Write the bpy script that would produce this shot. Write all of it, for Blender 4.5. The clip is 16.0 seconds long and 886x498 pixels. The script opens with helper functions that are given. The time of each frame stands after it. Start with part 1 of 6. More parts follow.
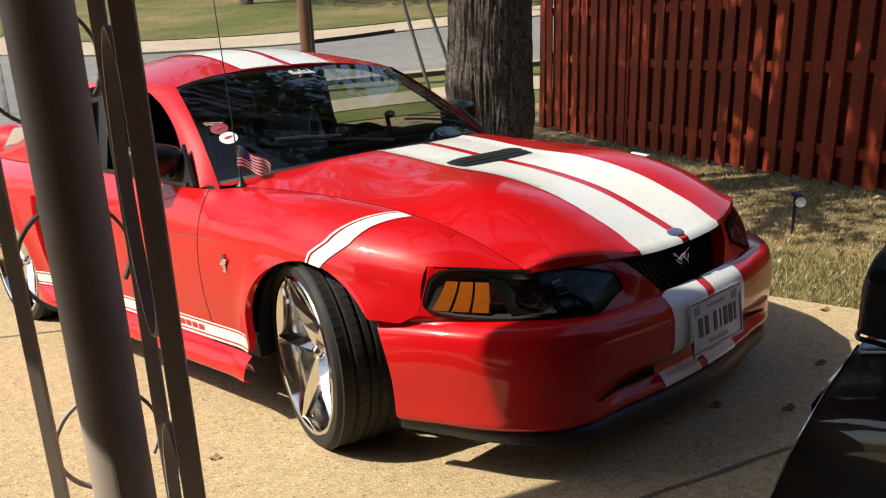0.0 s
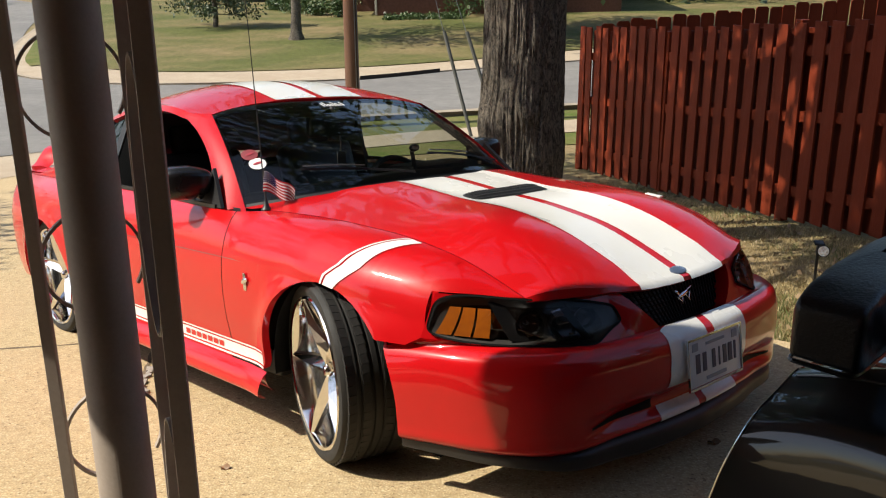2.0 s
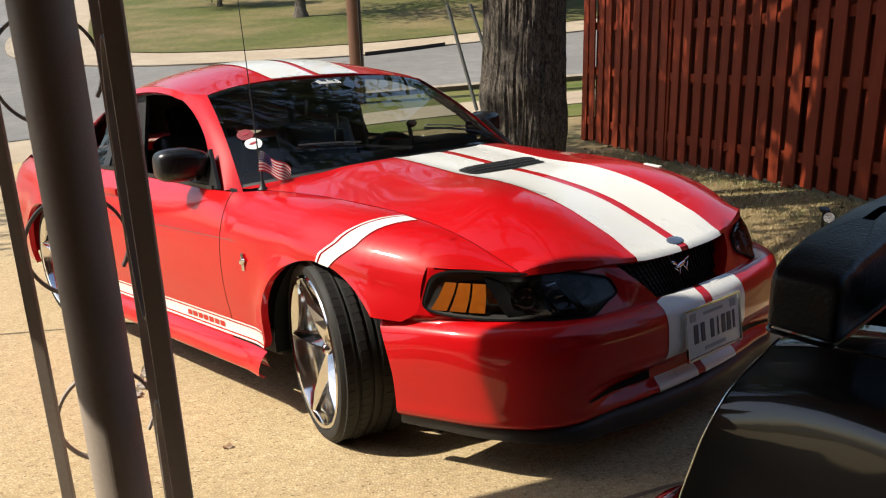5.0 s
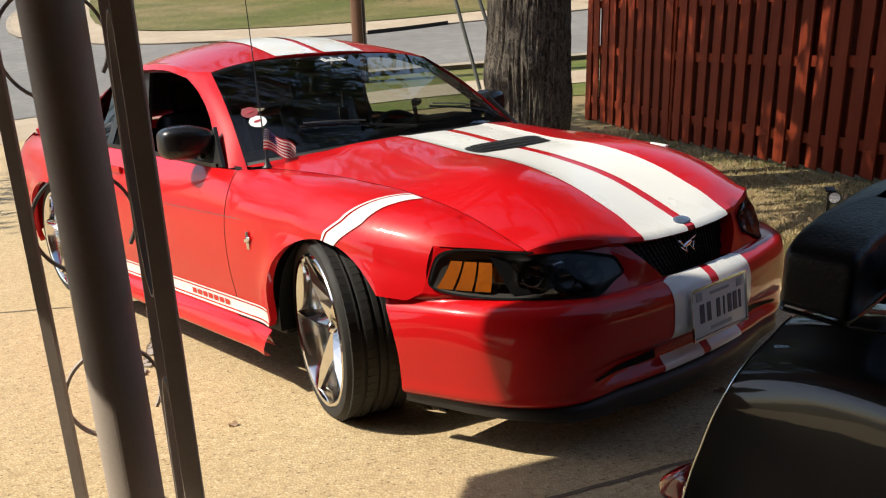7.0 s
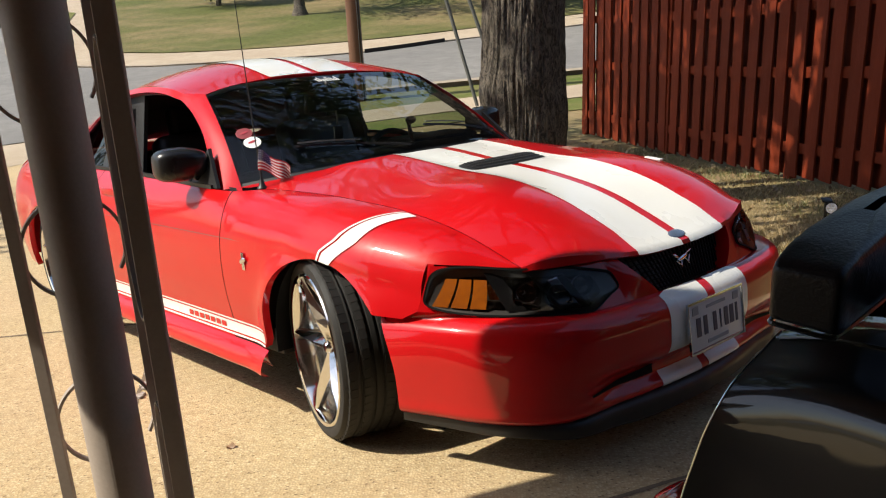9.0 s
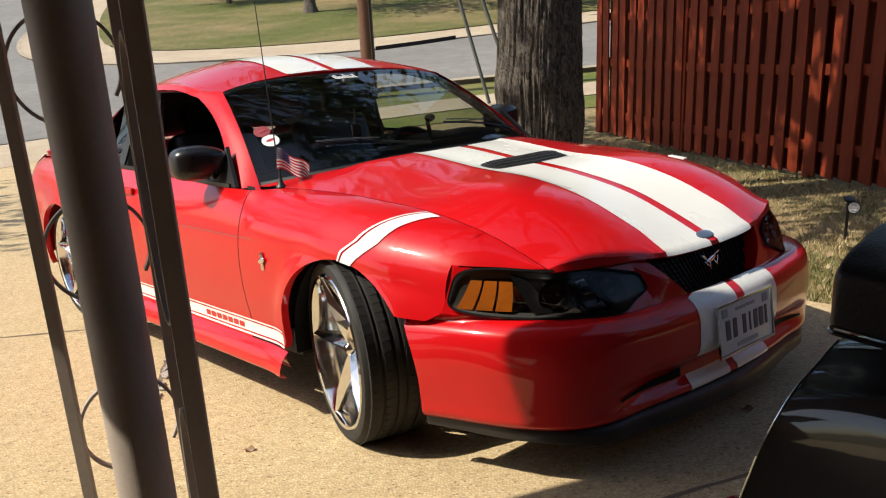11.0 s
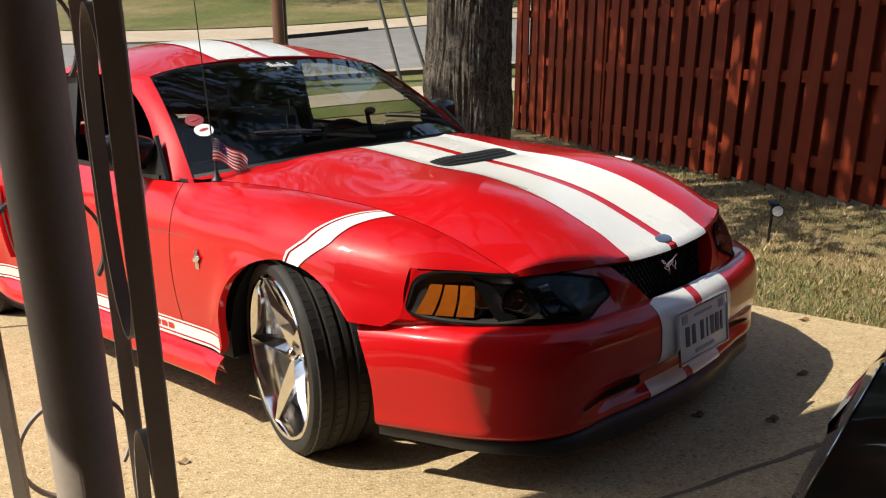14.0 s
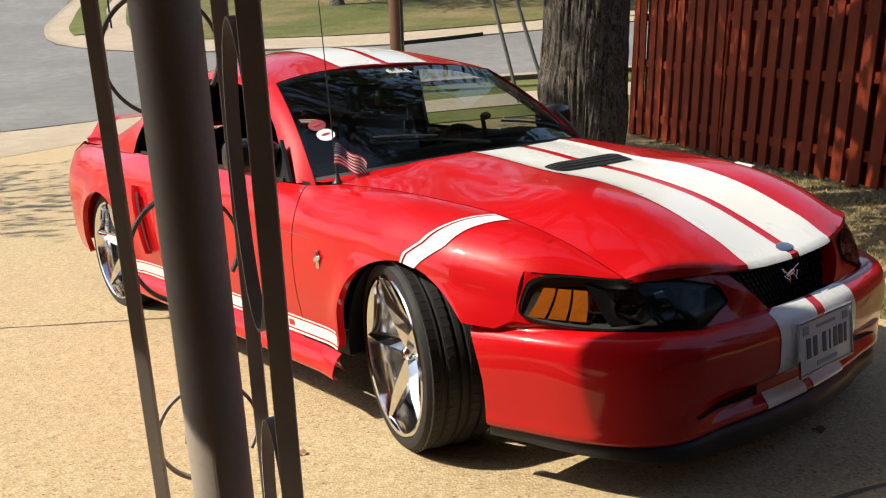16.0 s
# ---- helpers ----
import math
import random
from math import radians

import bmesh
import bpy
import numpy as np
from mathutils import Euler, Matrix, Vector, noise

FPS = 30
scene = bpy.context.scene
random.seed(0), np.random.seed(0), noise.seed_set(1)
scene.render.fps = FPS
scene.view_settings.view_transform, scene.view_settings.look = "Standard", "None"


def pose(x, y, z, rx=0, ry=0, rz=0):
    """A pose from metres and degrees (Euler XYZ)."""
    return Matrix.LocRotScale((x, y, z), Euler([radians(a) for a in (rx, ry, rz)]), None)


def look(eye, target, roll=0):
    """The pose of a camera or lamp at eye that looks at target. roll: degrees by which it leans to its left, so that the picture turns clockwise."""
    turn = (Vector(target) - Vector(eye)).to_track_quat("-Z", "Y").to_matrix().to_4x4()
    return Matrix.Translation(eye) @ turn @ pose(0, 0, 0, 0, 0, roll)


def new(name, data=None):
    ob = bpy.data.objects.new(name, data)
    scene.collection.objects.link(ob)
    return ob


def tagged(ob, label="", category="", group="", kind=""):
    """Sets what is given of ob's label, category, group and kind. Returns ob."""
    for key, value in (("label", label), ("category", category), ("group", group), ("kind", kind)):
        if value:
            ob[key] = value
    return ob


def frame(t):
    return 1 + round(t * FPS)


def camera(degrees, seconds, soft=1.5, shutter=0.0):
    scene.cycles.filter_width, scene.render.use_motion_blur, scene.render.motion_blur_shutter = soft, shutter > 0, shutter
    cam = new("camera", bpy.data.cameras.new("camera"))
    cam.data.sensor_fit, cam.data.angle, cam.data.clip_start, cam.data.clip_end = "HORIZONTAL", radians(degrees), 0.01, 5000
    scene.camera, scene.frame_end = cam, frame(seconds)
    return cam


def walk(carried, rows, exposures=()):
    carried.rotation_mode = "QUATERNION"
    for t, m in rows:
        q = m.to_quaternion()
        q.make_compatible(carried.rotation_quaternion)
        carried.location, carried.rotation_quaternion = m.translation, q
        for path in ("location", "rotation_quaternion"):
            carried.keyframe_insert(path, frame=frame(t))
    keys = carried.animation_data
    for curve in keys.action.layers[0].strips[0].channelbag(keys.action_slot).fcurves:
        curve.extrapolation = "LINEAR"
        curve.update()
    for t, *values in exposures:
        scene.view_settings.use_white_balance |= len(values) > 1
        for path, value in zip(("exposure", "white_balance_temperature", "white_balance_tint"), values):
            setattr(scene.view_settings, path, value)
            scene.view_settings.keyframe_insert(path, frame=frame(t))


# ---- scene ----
cam = camera(53.2, 16.0, soft=1.15)
METRES, EYE = 0.936, 1.645
ROWS = [
    (0.0, 0.0, 0.0, 0.0, -0.63, -19.86, 1.75),
    (0.5, -0.0579, -0.0718, 0.0052, -1.2, -19.68, 1.1),
    (1.0, -0.1006, -0.1114, -0.0126, -2.03, -20.37, 0.38),
    (1.5, -0.0188, -0.1298, -0.0093, 0.11, -19.07, 0.32),
    (2.0, 0.1088, -0.1317, 0.0035, 2.6, -17.31, 0.21),
    (2.5, 0.1593, -0.1434, 0.0112, 3.34, -16.37, 0.64),
    (3.0, 0.1624, -0.1554, 0.0174, 3.41, -16.24, 0.93),
    (3.5, 0.1614, -0.1423, 0.0111, 3.37, -17.23, 1.63),
    (4.0, 0.1657, -0.1351, 0.0072, 2.97, -17.96, 1.77),
    (6.5, 0.1619, -0.101, -0.0028, 2.89, -20.05, 1.71),
    (7.0, 0.1517, -0.1134, -0.0038, 3.07, -20.22, 1.62),
    (7.5, 0.1401, -0.1203, -0.0027, 2.69, -20.14, 1.69),
    (8.0, 0.1276, -0.1101, -0.0037, 2.57, -20.13, 1.78),
    (8.5, 0.1293, -0.1012, -0.0032, 2.52, -19.63, 2.02),
    (9.0, 0.1732, -0.1076, -0.0005, 2.81, -19.18, 2.55),
    (11.5, 0.1047, -0.0405, -0.0075, 3.43, -19.33, 2.6),
    (12.0, 0.0964, -0.0341, -0.0068, 2.89, -19.26, 2.25),
    (12.5, 0.0951, -0.0268, -0.0091, 1.88, -19.72, 1.84),
    (13.0, 0.0648, 0.0058, -0.0127, 0.7, -20.17, 0.71),
    (13.5, -0.0029, 0.0538, -0.0154, -0.95, -19.81, -0.37),
    (14.0, -0.0532, 0.0872, -0.0266, -2.19, -19.85, -0.2),
    (14.5, -0.0522, 0.0935, -0.0214, -2.91, -19.25, 0.35),
    (15.0, -0.0403, 0.0853, -0.0149, -2.33, -18.54, 0.81),
    (15.5, -0.0474, 0.0711, -0.0126, 1.76, -18.97, 1.3),
    (16.0, -0.0642, 0.0459, -0.0156, 4.88, -19.5, 1.21),
]
walk(cam, [(t, pose(METRES * x, METRES * y, EYE + METRES * z, 90 + pitch, roll, yaw))
           for t, x, y, z, yaw, pitch, roll in ROWS])

# ---- world and sun ----
SUN = Vector((-0.647, -0.099, 0.756)).normalized()
world = bpy.data.worlds.new("sky")
scene.world = world
world.use_nodes = True
wn = world.node_tree
sky = wn.nodes.new("ShaderNodeTexSky")
sky.sky_type = "NISHITA"
sky.sun_disc = False
sky.sun_elevation = math.asin(SUN.z)
sky.sun_rotation = math.atan2(SUN.x, SUN.y)
sky.air_density, sky.dust_density = 1.0, 1.5
wn.links.new(sky.outputs[0], wn.nodes["Background"].inputs[0])
wn.nodes["Background"].inputs[1].default_value = 0.118
sun = new("sun", bpy.data.lights.new("sun", "SUN"))
sun.data.energy, sun.data.angle, sun.data.color = 4.5, radians(0.53), (1.0, 0.925, 0.775)
sun.matrix_world = look(SUN * 60, (0, 0, 0))
scene.view_settings.exposure = 0.53


# ---- materials ----
def nodes_of(name):
    m = bpy.data.materials.new(name)
    m.use_nodes = True
    return m, m.node_tree, m.node_tree.nodes["Principled BSDF"]


def mix_colour(nt, fac, a, b, kind="MIX"):
    n = nt.nodes.new("ShaderNodeMix")
    n.data_type, n.blend_type = "RGBA", kind
    for sock, v in ((n.inputs[0], fac), (n.inputs[6], a), (n.inputs[7], b)):
        if isinstance(v, bpy.types.NodeSocket):
            nt.links.new(v, sock)
        elif isinstance(v, (int, float)):
            sock.default_value = v
        else:
            sock.default_value = (*v, 1)
    return n.outputs[2]


def noise_out(nt, scale, detail=4, rough=0.55, coord="Object", stretch=(1, 1, 1), dist=0.0):
    tc = nt.nodes.new("ShaderNodeTexCoord")
    mp = nt.nodes.new("ShaderNodeMapping")
    mp.inputs["Scale"].default_value = stretch
    nz = nt.nodes.new("ShaderNodeTexNoise")
    nz.inputs["Scale"].default_value, nz.inputs["Detail"].default_value = scale, detail
    nz.inputs["Roughness"].default_value, nz.inputs["Distortion"].default_value = rough, dist
    nt.links.new(tc.outputs[coord], mp.inputs[0])
    nt.links.new(mp.outputs[0], nz.inputs["Vector"])
    return nz.outputs["Fac"]


def ramp(nt, src, *stops):
    r = nt.nodes.new("ShaderNodeValToRGB")
    while len(r.color_ramp.elements) < len(stops):
        r.color_ramp.elements.new(0.5)
    for e, (p, c) in zip(r.color_ramp.elements, stops):
        e.position = p
        e.color = (c, c, c, 1) if isinstance(c, (int, float)) else (*c, 1)
    nt.links.new(src, r.inputs[0])
    return r.outputs[0]


def bump(nt, bs, height, strength, distance=0.01):
    b = nt.nodes.new("ShaderNodeBump")
    b.inputs["Strength"].default_value, b.inputs["Distance"].default_value = strength, distance
    nt.links.new(height, b.inputs["Height"])
    nt.links.new(b.outputs[0], bs.inputs["Normal"])


def mat(name, base, rough=0.5, metal=0.0, vary=0.15, scale=5.0, fine=60.0, relief=0.0, coat=0.0, other=None,
        stretch=(1, 1, 1), spec=0.5, rand=0.0):
    """A plain surface whose colour wanders at two scales, with fine relief."""
    m, nt, bs = nodes_of(name)
    other = other or tuple(c * 0.55 for c in base)
    broad = ramp(nt, noise_out(nt, scale, stretch=stretch), (0.35, 0.0), (0.7, 1.0))
    f1 = nt.nodes.new("ShaderNodeMath")
    f1.operation = "MULTIPLY"
    nt.links.new(broad, f1.inputs[0])
    f1.inputs[1].default_value = vary
    col = mix_colour(nt, f1.outputs[0], base, other)
    grain = noise_out(nt, fine, 3, stretch=stretch)
    col = mix_colour(nt, vary * 0.8, col, mix_colour(nt, grain, (0.35, 0.35, 0.35), (1.2, 1.2, 1.2)), "MULTIPLY")
    if rand:
        info = nt.nodes.new("ShaderNodeObjectInfo")
        col = mix_colour(nt, rand, col, ramp(nt, info.outputs["Random"], (0.0, 0.45), (1.0, 1.25)), "MULTIPLY")
    nt.links.new(col, bs.inputs["Base Color"])
    bs.inputs["Metallic"].default_value = metal
    bs.inputs["Specular IOR Level"].default_value = spec
    rr = ramp(nt, broad, (0.0, max(rough - 0.06, 0.02)), (1.0, min(rough + 0.08, 1)))
    nt.links.new(rr, bs.inputs["Roughness"])
    bs.inputs["Coat Weight"].default_value = coat
    bs.inputs["Coat Roughness"].default_value = 0.03
    if relief:
        bump(nt, bs, grain, relief)
    return m


def paint(name, base, coat=0.85, film=(.04, .10)):
    """Car paint: clear coat over colour, with a thin uneven film of dust."""
    m, nt, bs = nodes_of(name)
    dust = ramp(nt, noise_out(nt, 2.3, 6), (0.45, 0.0), (0.8, 0.02))
    col = mix_colour(nt, dust, base, (0.30, 0.24, 0.18))
    bs.inputs["Specular IOR Level"].default_value = 0.12
    nt.links.new(col, bs.inputs["Base Color"])
    nt.links.new(ramp(nt, noise_out(nt, 3.1, 5), (0.3, 0.28), (0.75, 0.42)), bs.inputs["Roughness"])
    bs.inputs["Coat Weight"].default_value = coat
    nt.links.new(ramp(nt, noise_out(nt, 4.0, 6), (0.3, film[0]), (0.8, film[1])), bs.inputs["Coat Roughness"])
    return m


def glass(name, tint, gloss_ior=1.5, rough=0.01):
    """Thin pane: mostly see-through, with a Fresnel gloss."""
    m, nt, bs = nodes_of(name)
    out = nt.nodes["Material Output"]
    nt.nodes.remove(bs)
    tr = nt.nodes.new("ShaderNodeBsdfTransparent")
    tr.inputs[0].default_value = (*tint, 1)
    gl = nt.nodes.new("ShaderNodeBsdfGlossy")
    gl.inputs["Roughness"].default_value = rough
    fr = nt.nodes.new("ShaderNodeFresnel")
    fr.inputs[0].default_value = gloss_ior
    mx = nt.nodes.new("ShaderNodeMixShader")
    nt.links.new(fr.outputs[0], mx.inputs[0])
    nt.links.new(tr.outputs[0], mx.inputs[1])
    nt.links.new(gl.outputs[0], mx.inputs[2])
    nt.links.new(mx.outputs[0], out.inputs[0])
    return m


RED = paint("red_paint", (0.50, 0.003, 0.006), .85, (.03, .075))
WHITE = mat("white_vinyl", (0.80, 0.80, 0.77), 0.3, vary=0.06, scale=3, coat=0.6)
BLACK_TRIM = mat("black_trim", (0.014, 0.014, 0.015), 0.45, vary=0.2, fine=200, relief=0.05)
SATIN_PLASTIC = mat("satin_black_plastic", (.012, .012, .013), .26, vary=.2, fine=150, relief=.03)
DEEP_BLACK = mat("deep_black", (0.006, 0.006, 0.006), 0.6, vary=0.2, spec=.1)
BLACK_GLOSS = paint("black_paint", (0.006, 0.006, 0.007))
BIKE_BLACK = paint("polished_black", (.004, .004, .005), 1.0, (.006, .02))
RUBBER = mat("tyre_rubber", (0.013, 0.0125, 0.012), 0.72, vary=0.35, scale=9, fine=90, relief=0.1, other=(0.024, 0.022, 0.02))
CHROME = mat("chrome", (0.78, 0.78, 0.79), 0.06, metal=1.0, vary=0.05, scale=14)
WHEEL_CHROME = mat("wheel_chrome", (0.80, 0.80, 0.80), 0.11, metal=1.0, vary=0.12, scale=14)
DULL_METAL = mat("dull_metal", (0.24, 0.24, 0.24), 0.4, metal=0.9, vary=0.2)
INTERIOR = mat("dark_interior", (0.018, 0.018, 0.020), 0.6, vary=0.2, fine=180, relief=0.15)
LEATHER = mat("black_leather", (0.02, 0.02, 0.021), 0.38, vary=0.2, fine=140, relief=0.2)
AMBER = mat("amber_lens", (0.42, 0.115, 0.009), 0.2, vary=0.5, scale=60, fine=400, relief=.25, coat=0.8, other=(0.24, 0.052, 0.004))
RED_LENS = mat("red_lens", (0.22, 0.004, 0.004), 0.15, vary=0.2, coat=1.0)
WINDSHIELD = glass("windshield_glass", (0.55, 0.60, 0.57), 1.48)
SIDE_GLASS = glass("tinted_glass", (0.12, 0.13, 0.13), 1.5)
BEZEL = mat("charcoal_bezel", (.035, .033, .032), .5, vary=.2, scale=20)
HOUSING = mat("smoked_housing", (.030, .024, .019), .25, vary=.5, scale=18, other=(.012, .010, .009))
LAMP_GLASS = glass("lamp_lens", (0.93, 0.93, 0.93), 1.4)
IRON = mat("brown_painted_iron", (0.38, 0.318, 0.268), 0.55, vary=0.3, scale=6, fine=120, relief=0.06)


# ---- mesh helpers ----
def mesh_of(bm, name, material, smooth=True):
    bmesh.ops.recalc_face_normals(bm, faces=bm.faces)
    me = bpy.data.meshes.new(name)
    bm.to_mesh(me)
    bm.free()
    for m in material if isinstance(material, (list, tuple)) else [material]:
        me.materials.append(m)
    if smooth:
        me.polygons.foreach_set("use_smooth", [True] * len(me.polygons))
        me.set_sharp_from_angle(angle=radians(38))
    return me


def part(name, bm, material, parent, label="", smooth=True):
    ob = new(name, mesh_of(bm, name, material, smooth))
    ob.parent = parent
    return tagged(ob, label)


def thing(name, bm, material, label, category, group="", kind="", smooth=True, at=None):
    ob = new(name, mesh_of(bm, name, material, smooth))
    if at is not None:
        ob.matrix_basis = at
    return tagged(ob, label, category, group, kind)


def empty(name, label, category, group="", at=None, kind=""):
    ob = new(name)
    ob.empty_display_size = 0.1
    if at is not None:
        ob.matrix_basis = at
    return tagged(ob, label, category, group, kind)


def grid(fn, us, vs, bm=None, thick=0.0, closed_u=False):
    """A sheet of quads through fn(u, v); thick gives it a back at that depth along -normal."""
    bm = bm or bmesh.new()
    rows = [[bm.verts.new(fn(u, v)) for v in vs] for u in us]
    faces = []
    n = len(rows)
    for i in range(n if closed_u else n - 1):
        a, b = rows[i], rows[(i + 1) % n]
        for j in range(len(vs) - 1):
            faces.append(bm.faces.new((a[j], a[j + 1], b[j + 1], b[j])))
    if thick:
        bmesh.ops.recalc_face_normals(bm, faces=faces)
        bmesh.ops.solidify(bm, geom=faces, thickness=thick)
    return bm


def box(bm, c, s, rot=None, bevel=0.0, seg=2):
    m = Matrix.Translation(c) @ (rot or Matrix()) @ Matrix.Diagonal((*s, 1))
    r = bmesh.ops.create_cube(bm, size=1.0, matrix=m)
    if bevel:
        es = list({e for v in r["verts"] for e in v.link_edges})
        bmesh.ops.bevel(bm, geom=es, offset=bevel, segments=seg, affect="EDGES", profile=0.6)
    return bm


def rod(bm, a, b, r1, r2=None, seg=12):
    a, b = Vector(a), Vector(b)
    d = b - a
    m = Matrix.Translation((a + b) / 2) @ d.to_track_quat("Z", "Y").to_matrix().to_4x4()
    bmesh.ops.create_cone(bm, cap_ends=True, segments=seg, radius1=r1, radius2=r1 if r2 is None else r2, depth=d.length, matrix=m)
    return bm


def ball(bm, c, s, rot=None, seg=16, rings=10):
    m = Matrix.Translation(c) @ (rot or Matrix()) @ Matrix.Diagonal((*s, 1))
    bmesh.ops.create_uvsphere(bm, u_segments=seg, v_segments=rings, radius=1.0, matrix=m)
    return bm


def lathe(bm, profile, seg=48, axis="Y", centre=(0, 0, 0)):
    """Turns (radius, along) pairs about an axis."""
    c = Vector(centre)
    rows = []
    for k in range(seg):
        a = 2 * math.pi * k / seg
        rows.append([bm.verts.new(c + (Vector((r * math.cos(a), w, r * math.sin(a))) if axis == "Y" else
                                       Vector((r * math.cos(a), r * math.sin(a), w)))) for r, w in profile])
    for k in range(seg):
        a, b = rows[k], rows[(k + 1) % seg]
        for j in range(len(profile) - 1):
            bm.faces.new((a[j], a[j + 1], b[j + 1], b[j]))
    return bm


def sweep(bm, pts, section, up=Vector((0, 0, 1)), closed=False):
    """Carries a section of (side, up) pairs along pts."""
    pts = [Vector(p) for p in pts]
    rows = []
    n = len(pts)
    for i, p in enumerate(pts):
        d = (pts[(i + 1) % n] - pts[i - 1]) if closed else (pts[min(i + 1, n - 1)] - pts[max(i - 1, 0)])
        d.normalize()
        side = d.cross(up)
        side = side.normalized() if side.length > 1e-6 else Vector((1, 0, 0))
        u = side.cross(d)
        rows.append([bm.verts.new(p + side * a + u * b) for a, b in section])
    k = len(section)
    for i in range(n if closed else n - 1):
        a, b = rows[i], rows[(i + 1) % n]
        for j in range(k):
            bm.faces.new((a[j], a[(j + 1) % k], b[(j + 1) % k], b[j]))
    if not closed:
        bm.faces.new(rows[0])
        bm.faces.new(rows[-1][::-1])
    return bm


def spline(xs, ys):
    """Monotone-ish cubic through points; xs ascending. ys may be vectors."""
    xs, ys = np.asarray(xs, float), np.asarray(ys, float)
    d = np.gradient(ys, xs, axis=0) if len(xs) > 2 else np.repeat((ys[1:] - ys[:-1]) / (xs[1] - xs[0]), 2, axis=0)

    def f(x):
        x = min(max(x, xs[0]), xs[-1])
        i = int(min(max(np.searchsorted(xs, x) - 1, 0), len(xs) - 2))
        h = xs[i + 1] - xs[i]
        t = (x - xs[i]) / h
        return ((2 * t**3 - 3 * t**2 + 1) * ys[i] + (t**3 - 2 * t**2 + t) * h * d[i]
                + (-2 * t**3 + 3 * t**2) * ys[i + 1] + (t**3 - t**2) * h * d[i + 1])
    return f


def lin(a, b, n):
    return [a + (b - a) * i / (n - 1) for i in range(n)]


def ring(r, n, e=1.0):
    return [(r * math.cos(2 * math.pi * k / n), r * e * math.sin(2 * math.pi * k / n)) for k in range(n)]


def smooth01(t):
    t = min(max(t, 0.0), 1.0)
    return t * t * (3 - 2 * t)
# ---- red coupe: x ahead from the front axle, y to its left, z up from the ground it stands on ----
CAR_AT = pose(0.191, 3.212, -0.037, -3.37, -6.29, -44.71)
car = empty("car", "glossy red two-door sports coupe with white racing stripes, front wheels turned", "car", at=CAR_AT)

SX = [-3.45, -3.2, -2.9, -2.573, -2.2, -1.86, -1.2, -0.62, -0.3, 0.0, 0.3, 0.5, 0.62]
SZ = [0.15, 0.22, 0.30, 0.45, 0.58, 0.68, 0.76, 0.82, 0.87]
SY = [spline(SZ, row) for row in (
    (.68, .74, .78, .80, .80, .79, .77, .73, .66), (.78, .84, .87, .89, .895, .885, .86, .82, .74),
    (.83, .88, .905, .925, .93, .92, .90, .855, .78), (.84, .90, .92, .935, .94, .935, .915, .875, .80),
    (.84, .905, .915, .935, .94, .935, .915, .88, .83), (.83, .90, .90, .925, .93, .925, .905, .87, .82),
    (.83, .90, .895, .915, .92, .912, .89, .855, .80), (.83, .895, .89, .91, .915, .905, .88, .845, .79),
    (.83, .89, .89, .912, .915, .90, .855, .745, .62), (.84, .90, .905, .918, .905, .868, .80, .66, .5),
    (.83, .875, .885, .888, .868, .825, .715, .53, .4), (.77, .805, .825, .828, .800, .74, .59, .45, .35),
    (.69, .72, .745, .748, .71, .62, .5, .4, .3))]
TOP = spline([-3.5, -3.0, -2.573, -1.86, -1.2, -.62, -.5, 0, .28, .5, .70], [.845, .86, .865, .86, .845, .833, .832, .815, .784, .732, .648])
SEAM = spline([-.64, -.52, -.3, 0, .28, .5, .70], [.765, .737, .705, .682, .655, .635, .61])
ARCH_R, ARCH_Z, AXLE_R, HUB = 0.366, 0.287, -2.573, 0.319
ARCHES = (0.03, AXLE_R + .03)          # middles of the wheel openings


def flare(x, z):
    b = 0.0
    for ax in ARCHES:
        r = math.hypot(x - ax, z - ARCH_Z)
        b = max(b, 0.016 * math.exp(-((r - ARCH_R) / 0.05) ** 2))
    return b


def side_y(x, z):
    """Half width of the body at x, z."""
    x = min(max(x, SX[0]), SX[-1])
    i = int(min(max(np.searchsorted(SX, x) - 1, 0), len(SX) - 2))
    ys = [SY[k](z) for k in (max(i - 1, 0), i, i + 1, min(i + 2, len(SX) - 1))]
    xs = [SX[k] for k in (max(i - 1, 0), i, i + 1, min(i + 2, len(SX) - 1))]
    h = xs[2] - xs[1]
    t = (x - xs[1]) / h
    d1 = (ys[2] - ys[0]) / (xs[2] - xs[0])
    d2 = (ys[3] - ys[1]) / (xs[3] - xs[1])
    y = (2*t**3 - 3*t**2 + 1) * ys[1] + (t**3 - 2*t**2 + t) * h * d1 + (-2*t**3 + 3*t**2) * ys[2] + (t**3 - t**2) * h * d2
    return float(y) + flare(x, z)


def arch_z(x, low):
    """Lower edge of the side: the sill or the wheel arch."""
    for ax in ARCHES:
        if abs(x - ax) < ARCH_R:
            low = max(low, ARCH_Z + math.sqrt(ARCH_R ** 2 - (x - ax) ** 2))
    return low


def arch_xs(a, b, n):
    """Steps along x that crowd at the arch ends."""
    xs = set(round(v, 4) for v in lin(a, b, n))
    for ax in ARCHES:
        for k in range(0, 25):
            v = ax + ARCH_R * 0.9995 * math.cos(math.pi * k / 24)
            if min(a, b) < v < max(a, b):
                xs.add(round(v, 4))
    return sorted(xs)


